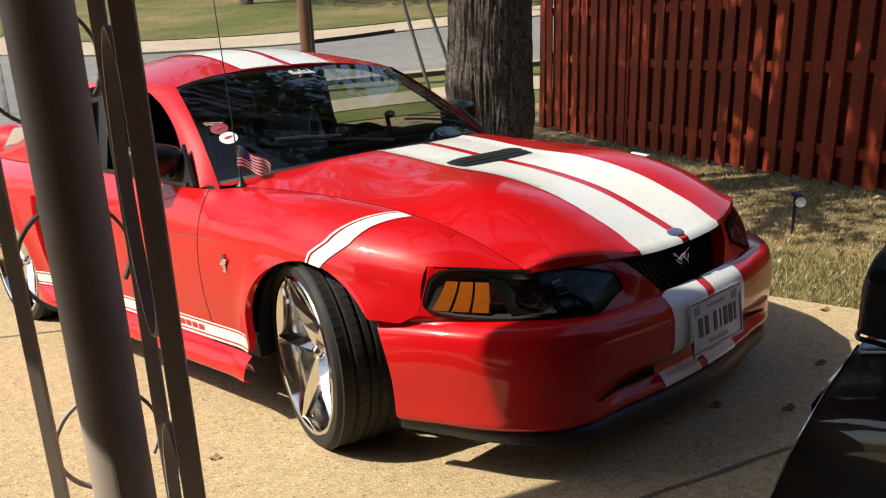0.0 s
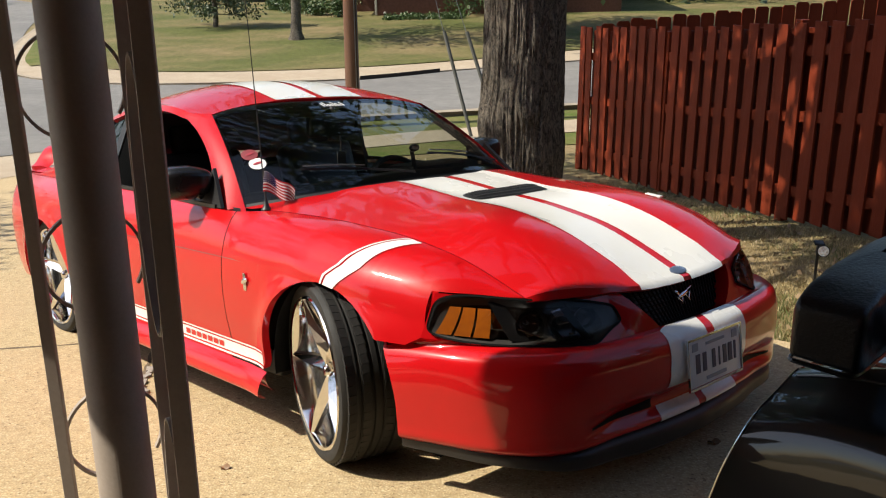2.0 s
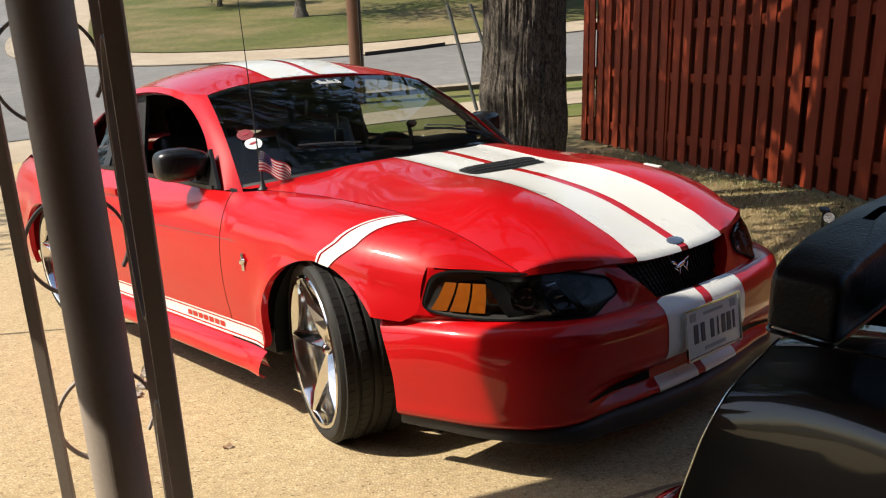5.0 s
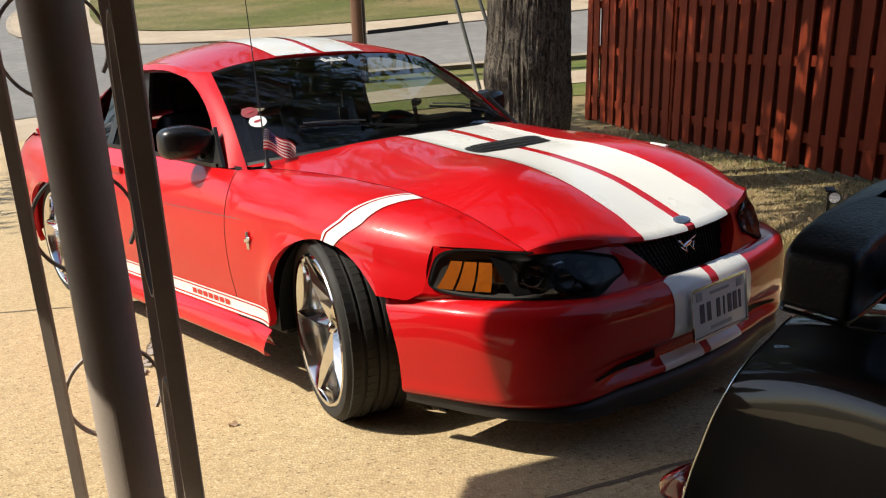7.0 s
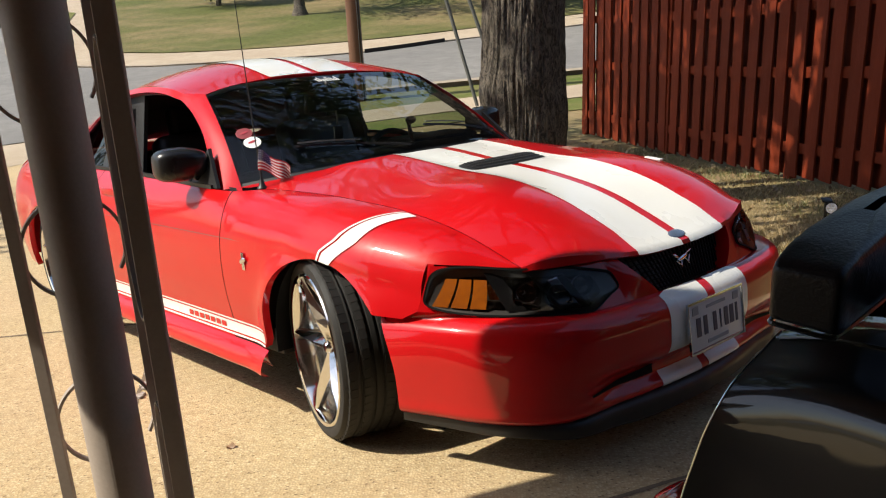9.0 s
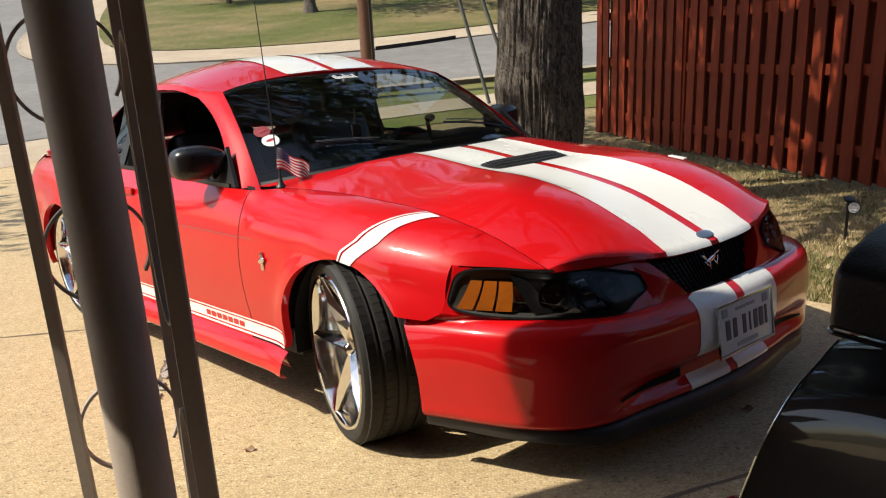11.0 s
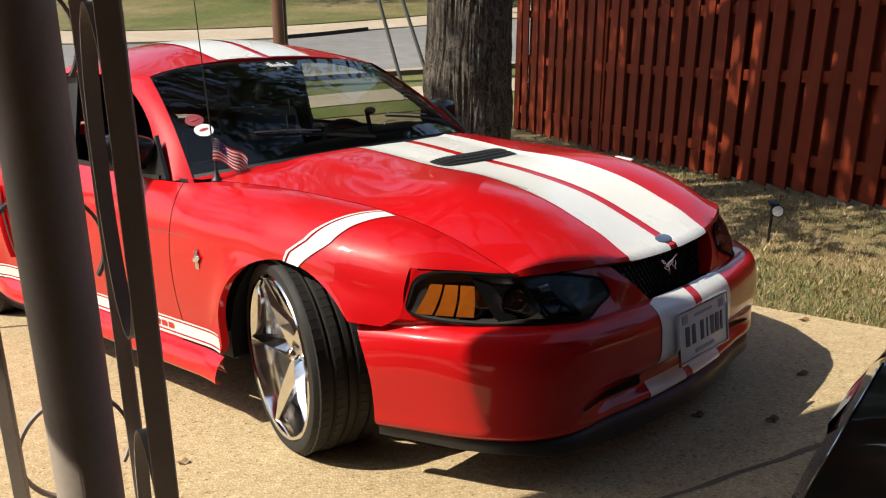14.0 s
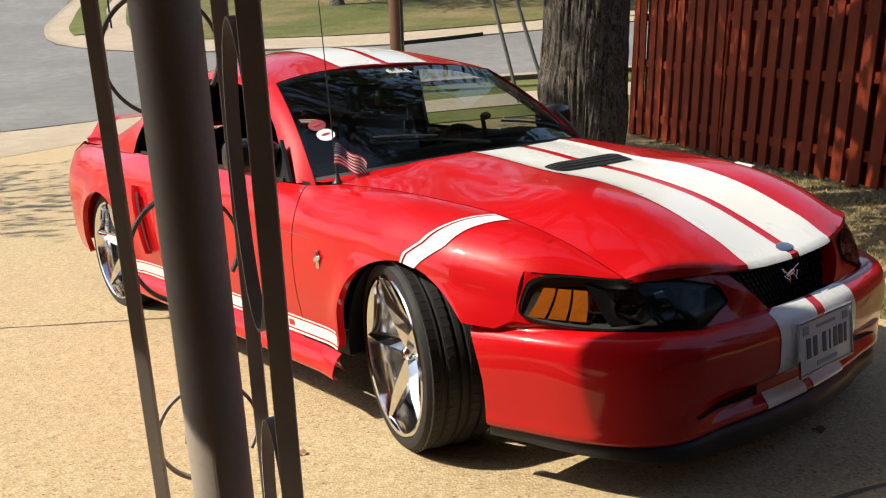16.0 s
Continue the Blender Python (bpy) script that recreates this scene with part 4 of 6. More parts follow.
def aggregate():
    m, nt, bs = nodes_of("exposed_aggregate")
    tc = nt.nodes.new("ShaderNodeTexCoord")
    vor = nt.nodes.new("ShaderNodeTexVoronoi")
    vor.inputs["Scale"].default_value = 105
    nt.links.new(tc.outputs["Object"], vor.inputs["Vector"])
    peb = nt.nodes.new("ShaderNodeSeparateColor")
    nt.links.new(vor.outputs["Color"], peb.inputs[0])
    stone = ramp(nt, peb.outputs[0], (0, (.16, .11, .06)), (.09, (.38, .275, .14)), (.35, (.475, .36, .20)), (.7, (.53, .415, .24)), (1, (.585, .49, .31)))
    mortar = ramp(nt, vor.outputs["Distance"], (.35, 0), (.62, .75))
    col = mix_colour(nt, mortar, stone, (.40, .30, .17))
    big = ramp(nt, noise_out(nt, .7, 5), (.35, 0), (.7, 1))
    f = nt.nodes.new("ShaderNodeMath")
    f.operation = "MULTIPLY"
    nt.links.new(big, f.inputs[0])
    f.inputs[1].default_value = .35
    col = mix_colour(nt, f.outputs[0], col, (.42, .31, .20))
    col = mix_colour(nt, .35, col, ramp(nt, noise_out(nt, 22, 4), (.3, .7), (.7, 1.2)), "MULTIPLY")
    nt.links.new(col, bs.inputs["Base Color"])
    bs.inputs["Roughness"].default_value = .85
    bs.inputs["Specular IOR Level"].default_value = .25
    bump(nt, bs, vor.outputs["Distance"], .45, .004)
    return m


AGG = aggregate()

# base sheet
xs = sorted(set([-400, -200, -110, -70, -45] + lin(-32, 32, 65) + [45, 70, 110, 200, 400]))
ys = sorted(set([-300, -120, -50, -20, -8] + lin(-3, 60, 90) + [70, 80, 90, 120, 200, 400, 700]))
bm = grid(lambda x, y: (x, y, land(x, y)), xs, ys)
thing("ground", bm, LAWN, "dry patchy lawn sloping down to the street", "ground", kind="structure")

NEAR = [(-60, -22), (-30, -1), (-12, 11.2), (-8.3, 13.55), (-5.5, 15.4), (-2.74, 16.75), (-.5, 17.3), (3, 18.3), (8, 20.5), (30, 31), (70, 52)]
FARK = [(-40, 75), (-22, 46), (-17.35, 32.8), (-15.6, 28.4), (-14, 25.8), (-12, 24), (-9, 23.0), (-6.8, 23.2), (-3.2, 23.7), (-1.2, 25.3), (2.75, 27.2), (12, 32), (30, 42), (70, 62)]
FARG = [(-38, 78), (-19.5, 46), (-14.7, 33), (-12.6, 28.4), (-11.6, 26.8), (-10.4, 26.1), (-8.5, 25.9), (-5.9, 26), (-3, 26.6), (-1.2, 27.3), (2.5, 29.3), (12, 34), (30, 44), (70, 64)]
bm = drape([(-60, -22), (-12, 11.2), (-8.3, 13.55), (-5.5, 15.4), (-2.74, 16.75), (-.5, 17.3), (3, 18.3), (8, 20.5), (30, 31), (70, 52)],
           [(-70, 30), (-24, 24), (-14.5, 25.9), (-12, 24.1), (-9, 23.1), (-5.0, 23.3), (-1.2, 25.4), (8, 30), (30, 42.1), (70, 62)], 90, 8, .024)
drape([(-70, 29), (-30, 23), (-18, 24), (-13.5, 25.5)], [(-70, 30), (-45, 60), (-30, 56), (-17, 32.7)], 30, 10, .021, bm)
drape([(-42, 74), (-24, 46), (-17.5, 32), (-14, 25.9)], [(-60, 70), (-36, 50), (-30, 32), (-26, 23)], 30, 6, .018, bm)
thing("road", bm, ASPHALT, "worn grey asphalt street with an intersection", "road", kind="structure")
bm = drape(FARK, FARG, 110, 4, .055, skirt=.07)
thing("pavement", bm, WALK, "pale concrete far pavement with its kerb", "pavement", kind="structure")
bm = drape(FARK, [(x + .16 * .5, y + .16) for x, y in FARK], 110, 2, .061, skirt=.07)
thing("kerb", bm, KERB, "worn concrete kerb along the far street edge", "kerb", kind="structure")
bm = drape([(x - .1, y + .0) for x, y in FARG], [(-40, 120), (-20, 120), (-18, 120), (-16, 120), (-14, 120), (-12, 120), (-10, 120), (-8, 120), (-5, 120), (0, 120), (10, 120), (20, 120), (40, 120), (90, 120)], 80, 50, .075)
thing("far_lawn", bm, FAR_LAWN, "sunny green and tan lawn across the street", "lawn", kind="structure")
bm = drape([(-3.9, 16.15)] + NEAR[5:], [(-3.9, 16.27)] + [(x - .07, y + .14) for x, y in NEAR[5:]], 60, 2, .11, skirt=.12)
drape([(-3.9, 16.0)] + [(x + .06, y - .12) for x, y in NEAR[5:]], [(-3.9, 16.15)] + NEAR[5:], 60, 2, .11, bm)
thing("near_kerb", bm, KERB, "low concrete kerb on the near street edge", "kerb", kind="structure")
bm = drape([(-3.6, 12.9), (-1.6, 14.0), (2, 15.2), (8, 17.4), (20, 22)], [(-4.2, 13.9), (-1.9, 15.1), (1.6, 16.4), (7.5, 18.6), (19.5, 23)], 40, 3, .03, skirt=.04)
thing("near_walk", bm, WALK, "concrete path through the near verge", "pavement", kind="structure")

bm = drape([(-3.3, 12.2), (-1.3, 13.1), (2, 14.0), (8, 16), (20, 20.5)], [(-3.9, 15.9)] + [(x + .05, y - .13) for x, y in NEAR[5:9]], 40, 8, .014)
thing("verge", bm, VERGE, "green grass verge along the near street edge", "lawn", kind="structure")

# driveway on the car's own axes
CAR_F, CAR_L = Vector((.7105, -.7037)), Vector((.7037, .7105))


def drive_pt(x, y, up=.014):
    p = Vector((.191, 3.212)) + CAR_F * x + CAR_L * y
    return (p.x, p.y, land(p.x, p.y) + up)


def drive_left(x):
    """The driveway's left edge, flared towards the street."""
    return 1.45 + .75 * max(-7.6 - x, 0)


bm = grid(lambda x, v: drive_pt(x, -9.5 + (drive_left(x) + 9.5) * v), lin(-15.5, 4.2, 64), lin(0, 1, 29))
drv = thing("driveway", bm, AGG, "sunlit tan exposed-aggregate concrete driveway", "driveway", kind="structure")
bm = grid(lambda x, y: drive_pt(x - .16 * y, y, .018), lin(-15.0, -10.9, 10), lin(-9.5, 5.2, 34))
thing("driveway_apron", bm, WALK, "pale concrete apron where the driveway meets the street", "driveway", kind="structure")
JOINT = mat("joint_filler", (.17, .125, .08), .9, vary=.4, scale=20)


def joint(a, b, w=.018, wob=.012):
    a, b = Vector(a), Vector(b)
    n = 30
    d = (b - a).normalized()
    side = Vector((-d.y, d.x))

    def fn(t, s):
        p = a + (b - a) * t + side * (s * w / 2 + wob * noise.noise((t * 40, a.x, s)))
        return (p.x, p.y, land(p.x, p.y) + .016)
    return grid(fn, lin(0, 1, n), [-1, 1])


for a, b in (((-4.5, 3.72), (-1.2, 4.20)), ((-.1, 1.79), (2.35, 2.965)), ((-1.62, 4.15), (-1.2, 2.6)), ((-7, 6.6), (-2.5, 7.4))):
    part("joint", joint(a, b), JOINT, drv)
# flaking strip of old filler beside the column
random.seed(5)
bm = bmesh.new()
for k in range(26):
    t = k / 25
    x, y = -1.46 + .16 * t + random.uniform(-.012, .012), 3.62 - .58 * t
    if random.random() < .75:
        box(bm, (x, y, land(x, y) + .022), (random.uniform(.012, .035), random.uniform(.02, .05), .010), pose(0, 0, 0, 0, 0, random.uniform(-30, 30)), bevel=.002, seg=1)
thing("joint_debris", bm, mat("grey_flakes", (.42, .38, .34), .85, vary=.5, scale=60, other=(.1, .05, .04)), "flaking strip of old joint filler on the driveway", "debris", kind="stuff")

# ---- wooden fence ----
FENCE = mat("red_stained_wood", (.215, .033, .011), .62, vary=.4, scale=3, fine=30, relief=.3, other=(.14, .023, .009), stretch=(6, 6, .8), rand=.35, spec=.15)
fence = empty("fence", "red-stained wooden shadowbox fence with dog-eared boards", "fence", at=pose(0, 0, 0))
FA, FB = Vector((1.27, 11.95)), Vector((4.75, 1.9))
FD = (FB - FA).normalized()
FN = Vector((FD.y, -FD.x))      # towards the driveway


def board_mesh(h, dog, w=.147):
    bm = bmesh.new()
    d, c = .018, .028
    pts = [(-w / 2, 0), (w / 2, 0)] + ([(w / 2, h - c), (w / 2 - c, h), (-w / 2 + c, h), (-w / 2, h - c)] if dog else [(w / 2, h), (-w / 2, h)])
    lo = [bm.verts.new((x, -d / 2, z)) for x, z in pts]
    hi = [bm.verts.new((x, d / 2, z)) for x, z in pts]
    bm.faces.new(lo)
    bm.faces.new(hi[::-1])
    for i in range(len(pts)):
        j = (i + 1) % len(pts)
        bm.faces.new((lo[j], lo[i], hi[i], hi[j]))
    return mesh_of(bm, "board", FENCE, False)


yaw = math.degrees(math.atan2(FD.y, FD.x))
front, behind = board_mesh(1.0, False, .140), board_mesh(1.0, False, .158)
random.seed(3)
n_boards = int((FB - FA).length / .222) - 1
for k in range(1, n_boards):
    d = .18 + .222 * k
    p = FA + FD * (d + random.uniform(-.007, .007)) + FN * .038
    ob = new("board", front)
    ob.parent = fence
    h = max(1.84 - .034 * d, 1.58) + random.uniform(-.012, .012)
    ob.matrix_basis = pose(p.x, p.y, land(p.x, p.y) + .03, random.uniform(-.6, .6), random.uniform(-.5, .5), yaw) @ Matrix.Diagonal((random.uniform(.96, 1.04), 1, h, 1))
    p = FA + FD * (d + .02 + random.uniform(-.010, .010)) - FN * .038
    ob = new("board", behind)
    ob.parent = fence
    ob.matrix_basis = pose(p.x, p.y, land(p.x, p.y) + .03, 0, random.uniform(-.4, .4), yaw) @ Matrix.Diagonal((random.uniform(.95, 1.03), 1, h - .04, 1))
for z in (.28, .93, 1.48):
    bm = sweep(bmesh.new(), [(*(FA + FD * t), land(*(FA + FD * t)) + z) for t in lin(.32, (FB - FA).length, 12)], [(-.028, -.045), (.028, -.045), (.028, .045), (-.028, .045)])
    part("rail", bm, FENCE, fence, smooth=False)
for k in range(6):
    p = FA + FD * (.36 + 2.1 * k)
    bm = box(bmesh.new(), (0, 0, .86), (.09, .075, 1.76), bevel=.004, seg=1)
    part("post", bm, FENCE, fence, smooth=False).matrix_basis = pose(p.x, p.y, land(p.x, p.y), 0, 0, yaw)

def back_z(p):
    """Foot of the second fence, on ground that climbs away from the street."""
    return land(p.x, p.y) - .02 + .058 * (p - GA).dot(GD)


# neighbour's fence close behind, wide dog-eared boards set almost edge to edge
GA, GB = Vector((1.12, 12.25)), Vector((9.2, 13.75))
GD = (GB - GA).normalized()
back_fence = empty("back_fence", "dark red-brown board fence with dog-eared tops", "fence", at=pose(0, 0, 0))
wide = [board_mesh(h, True, .187) for h in (1.865, 1.88, 1.895)]
gyaw = math.degrees(math.atan2(GD.y, GD.x))
for k in range(3, int((GB - GA).length / .2005)):
    p = GA + GD * (.075 + .2005 * k + random.uniform(-.004, .004))
    ob = new("board", wide[k % 3])
    ob.parent = back_fence
    ob.matrix_basis = pose(p.x, p.y, back_z(p) + random.uniform(-.008, .008), random.uniform(-.4, .4), random.uniform(-.5, .5), gyaw)
for z in (.35, 1.45):
    bm = sweep(bmesh.new(), [(*(GA + GD * t + Vector((-GD.y, GD.x)) * .04), back_z(GA + GD * t) + z) for t in lin(.62, (GB - GA).length, 6)], [(-.02, -.045), (.02, -.045), (.02, .045), (-.02, .045)])
    part("rail", bm, FENCE, back_fence, smooth=False)

# ---- big tree ----
def bark_mat():
    m, nt, bs = nodes_of("furrowed_bark")
    n1 = noise_out(nt, 30, 9, .78, stretch=(1, 1, .40), dist=1.6)
    n2 = noise_out(nt, 4, 4)
    col = mix_colour(nt, ramp(nt, n1, (.43, 0), (.58, 1)), (.022, .017, .013), (.215, .178, .136))
    col = mix_colour(nt, ramp(nt, n2, (.45, 0), (.8, .4)), col, (.160, .145, .115))
    nt.links.new(col, bs.inputs["Base Color"])
    bs.inputs["Roughness"].default_value = .92
    bump(nt, bs, n1, 1.0, .03)
    return m


BARK = bark_mat()


def leaf_mat(name, a, b):
    m, nt, bs = nodes_of(name)
    g = nt.nodes.new("ShaderNodeNewGeometry")
    col = mix_colour(nt, g.outputs["Random Per Island"], a, b)
    nt.links.new(col, bs.inputs["Base Color"])
    bs.inputs["Roughness"].default_value = .5
    bs.inputs["Transmission Weight"].default_value = 0.0
    bs.inputs["Subsurface Weight"].default_value = 0.0
    return m


LEAF = leaf_mat("oak_leaf", (.045, .085, .018), (.10, .14, .03))
NEEDLE = leaf_mat("conifer_needles", (.035, .065, .03), (.075, .10, .04))
SHRUB = leaf_mat("shrub_leaf", (.03, .07, .018), (.08, .12, .03))


def leaves(clumps, per, size, spread, seed):
    """Many small four-cornered leaves about the given clump centres."""
    rng = np.random.default_rng(seed)
    c = np.array([(*q[:3], q[3] if len(q) > 3 else 1.0) for q in clumps])
    c = np.repeat(c, per, axis=0)
    n = len(c)
    o = c[:, :3] + rng.normal(0, 1, (n, 3)) * spread * c[:, 3:4]
    d = rng.normal(0, 1, (n, 3))
    d /= np.linalg.norm(d, axis=1, keepdims=True)
    e = np.cross(d, rng.normal(0, 1, (n, 3)))
    e /= np.linalg.norm(e, axis=1, keepdims=True)
    L = size * rng.uniform(.6, 1.3, (n, 1))
    v = np.stack([o, o + d * L * .5 + e * L * .32, o + d * L, o + d * L * .5 - e * L * .32], axis=1).reshape(-1, 3)
    me = bpy.data.meshes.new("leaves")
    me.from_pydata(v.tolist(), [], np.arange(n * 4).reshape(-1, 4).tolist())
    return me


def blades(points, tall, wide, seed, lean=.5):
    """Grass blades, one thin triangle each, rooted at points."""
    rng = np.random.default_rng(seed)
    p = np.asarray(points, float)
    n = len(p)
    a = rng.uniform(0, 2 * np.pi, n)
    h = tall * rng.uniform(.4, 1.25, n)
    w = wide * rng.uniform(.7, 1.3, n)
    s = np.stack([np.cos(a) * w, np.sin(a) * w, np.zeros(n)], axis=1)
    b = rng.uniform(0, 2 * np.pi, n)
    k = rng.uniform(.1, 1, n) * lean * h
    tip = p + np.stack([np.cos(b) * k, np.sin(b) * k, h], axis=1)
    v = np.stack([p - s, p + s, tip], axis=1).reshape(-1, 3)
    me = bpy.data.meshes.new("blades")
    me.from_pydata(v.tolist(), [], np.arange(n * 3).reshape(-1, 3).tolist())
    return me


def limb(bm, pts, r0, r1, seg=12, knots=0.0):
    pts = [Vector(p) for p in pts]
    rows = []
    for i, p in enumerate(pts):
        t = i / (len(pts) - 1)
        d = (pts[min(i + 1, len(pts) - 1)] - pts[max(i - 1, 0)]).normalized()
        a = d.orthogonal().normalized()
        b = d.cross(a)
        r = r0 + (r1 - r0) * t
        row = []
        for k in range(seg):
            w = 2 * math.pi * k / seg
            v = a * math.cos(w) + b * math.sin(w)
            rr = r * (1 + knots * noise.noise(p * 1.3 + v * 1.4)) + (knots * .05 * noise.noise(Vector((v.x * 9, v.y * 9, p.z * 1.4))) if knots else 0)
            row.append(bm.verts.new(p + v * rr))
        rows.append(row)
    for a, b in zip(rows, rows[1:]):
        for k in range(seg):
            bm.faces.new((a[k], a[(k + 1) % seg], b[(k + 1) % seg], b[k]))
    bm.faces.new(rows[-1])
    bm.faces.new(rows[0][::-1])
    return bm


TX, TY = .385, 6.72
tz = land(TX, TY)
tree = empty("tree", "old oak with deeply furrowed bark beside the driveway", "tree", at=pose(TX, TY, tz))
def bark_r(w, z):
    """Radius of the trunk with its furrows and knots."""
    r = .328 - .016 * z + .10 * max(0, .6 - z) ** 2
    v = Vector((math.cos(w), math.sin(w), 0))
    r += .020 * noise.noise(v * 1.6 + Vector((0, 0, z * .9)))
    q = Vector((v.x * 11, v.y * 11, z * 2.0))
    q += Vector((.5, .3, 0)) * noise.noise(q * .8)
    ridge = 1 - abs(noise.noise(q)) * 2.6
    r += .013 * max(ridge, -.6) + .006 * noise.noise(Vector((v.x * 22, v.y * 22, z * 6)))
    for kw, kz, kr, ka in ((-2.55, 1.02, .16, .05), (-1.55, 1.12, .11, .03), (-.55, .75, .2, .03)):
        dw = math.atan2(math.sin(w - kw), math.cos(w - kw)) * .32
        r += ka * math.exp(-(dw * dw + (z - kz) ** 2) / (kr * kr))
    return r


SEG = 300
bm = grid(lambda w, z: (.02 * math.sin(z * .9) + bark_r(w, z) * math.cos(w), .02 * math.sin(z * 1.3) + bark_r(w, z) * math.sin(w), z),
          [2 * math.pi * k / SEG for k in range(SEG)], lin(-.15, 2.6, 170), closed_u=True)
grid(lambda w, z: (.02 * math.sin(z * .9) + bark_r(w, z) * math.cos(w), .02 * math.sin(z * 1.3) + bark_r(w, z) * math.sin(w), z),
     [2 * math.pi * k / 60 for k in range(60)], lin(2.58, 5.4, 20), bm, closed_u=True)
part("trunk", bm, BARK, tree)
random.seed(11)
tips = []
for k in range(18):
    a = 2 * math.pi * k / 18 + random.uniform(-.2, .2)
    z0 = random.uniform(3.0, 5.3)
    L = random.uniform(3.2, 6.2) * (1.3 if .6 < a < 3.6 else 1.0)
    pts = [(0, 0, z0)]
    for q in lin(.2, 1, 7):
        pts.append((math.cos(a) * L * q + random.uniform(-.15, .15), math.sin(a) * L * q * .95 + random.uniform(-.15, .15), z0 + 1.9 * q + random.uniform(-.15, .2)))
    part("limb", limb(bmesh.new(), pts, .11, .025, 8), BARK, tree)
    tips += pts[2:]
clumps = []
for p in tips:
    for _ in range(17 if p[1] > 1.5 else 12):
        q = (p[0] + random.gauss(0, .7), p[1] + random.gauss(0, .6), p[2] + random.gauss(.2, .75), random.uniform(.6, 1.2))
        thin = q[1] < .9 and random.random() < .62      # sparser on the house side
        if q[1] > (-2.35 if q[0] > -2.2 else -1.75) and q[2] > 2.9 and not thin:
            clumps.append(q)
me = leaves(clumps, 31, .15, .25, 4)
me.materials.append(LEAF)
crown = new("crown", me)
crown.parent = tree

# ---- grass by the driveway ----
GREEN = leaf_mat("green_blades", (.085, .12, .03), (.21, .21, .08))
STRAW = leaf_mat("straw_blades", (.28, .21, .09), (.46, .36, .19))


def lawn_points(n, seed, green):
    rng = np.random.default_rng(seed)
    out = []
    while len(out) < n:
        x, y = rng.uniform(.7, 5.2), rng.uniform(2.4, 10.5)
        d = Vector((x - .191, y - 3.212))
        if d.dot(CAR_L) < 1.45 or (Vector((x, y)) - FA).dot(FN) < .06:
            continue
        v = noise.noise(Vector((x * 1.1, y * 1.1, 3.0)))
        e = d.dot(CAR_L) - 1.45
        k = (.45 if e < .9 else .03) + v * .5
        if rng.uniform() < (k if green else (.85 if e < 1.4 else .30) - .3 * v):
            out.append((x, y, land(x, y) - .004))
    return out


for nm, pts, tall, mt, lb in (("green_grass", lawn_points(15000, 1, True), .045, GREEN, "tufts of green grass along the driveway edge"),
                              ("dry_grass", lawn_points(46000, 2, False), .032, STRAW, "dry straw-coloured grass over bare soil")):
    me = blades(pts, tall, .0034, 5, .9)
    me.materials.append(mt)
    tagged(new(nm, me), lb, "grass", kind="stuff")
# leaf litter
rng = np.random.default_rng(9)
pts = []
while len(pts) < 900:
    x, y = rng.uniform(.5, 4.6), rng.uniform(3.5, 11)
    if (Vector((x, y)) - Vector((.191, 3.212))).dot(CAR_L) > 1.5 and (Vector((x, y)) - FA).dot(FN) > .06:
        pts.append((x, y, land(x, y) + .012, 1.0))
me = leaves(pts, 1, .048, .004, 12)
me.materials.append(leaf_mat("dead_leaf", (.16, .09, .04), (.36, .27, .16)))
tagged(new("leaf_litter", me), "scattered dead leaves on the soil", "leaves", kind="stuff")
dead = leaf_mat("brown_leaf", (.15, .07, .03), (.22, .12, .05))
for x, y, r in ((-.78, 2.52, 20), (1.42, 3.0, 70), (1.15, 2.62, 140), (.92, 2.68, 10), (1.70, 3.62, 50)):
    bm = bmesh.new()
    c = Vector((x, y, land(x, y) + .018))
    vs = []
    for k in range(10):
        a = 2 * math.pi * k / 10
        rr = .017 * (1 if k % 2 == 0 else .7)
        vs.append(bm.verts.new(c + Vector((rr * 1.5 * math.cos(a), rr * math.sin(a), .008 * math.sin(a * 2) + .006))))
    cv = bm.verts.new(c)
    for k in range(10):
        bm.faces.new((cv, vs[k], vs[(k + 1) % 10]))
    thing("fallen_leaf", bm, dead, "curled brown leaf lying on the driveway", "leaf", group="fallen leaves")
# ---- porch: floor, roof and wrought-iron column ----
def quad_prism(bm, pts, z0, z1):
    lo = [bm.verts.new((x, y, z0)) for x, y in pts]
    hi = [bm.verts.new((x, y, z1)) for x, y in pts]
    bm.faces.new(lo[::-1])
    bm.faces.new(hi)
    for i in range(len(pts)):
        j = (i + 1) % len(pts)
        bm.faces.new((lo[i], lo[j], hi[j], hi[i]))
    return bm


EAVE = ((-2.083, 1.784), (1.017, 3.21))
SOFFIT = mat("porch_soffit", (.085, .07, .055), .7, vary=.15)
BRICK = mat("house_brick", (.27, .12, .08), .85, vary=.5, scale=9, fine=50, relief=.3)
thing("porch_floor", quad_prism(bmesh.new(), [(-2.2, -1.6), (2.6, -1.6), (2.6, 1.0), (.4, 1.62), (-2.2, 1.62)], -.3, .272), WALK, "plain concrete porch floor", "floor", kind="structure", smooth=False)
# the right part, out to x 5.5, is unseen and added to block sky
thing("porch_roof", quad_prism(bmesh.new(), [EAVE[0], (-2.2, .6), (-6.5, .6), (-6.5, -1.6), (5.5, -1.6), (5.5, .75), (1.05, .75), EAVE[1]], 2.60, 2.74), SOFFIT, "painted porch roof over the column", "roof", kind="structure", smooth=False)
thing("house_wall", quad_prism(bmesh.new(), [(-9.0, -1.9), (9.0, -1.9), (9.0, -1.62), (-9.0, -1.62)], -.4, 5.6), BRICK, "brick house wall behind the porch", "wall", kind="structure", smooth=False)

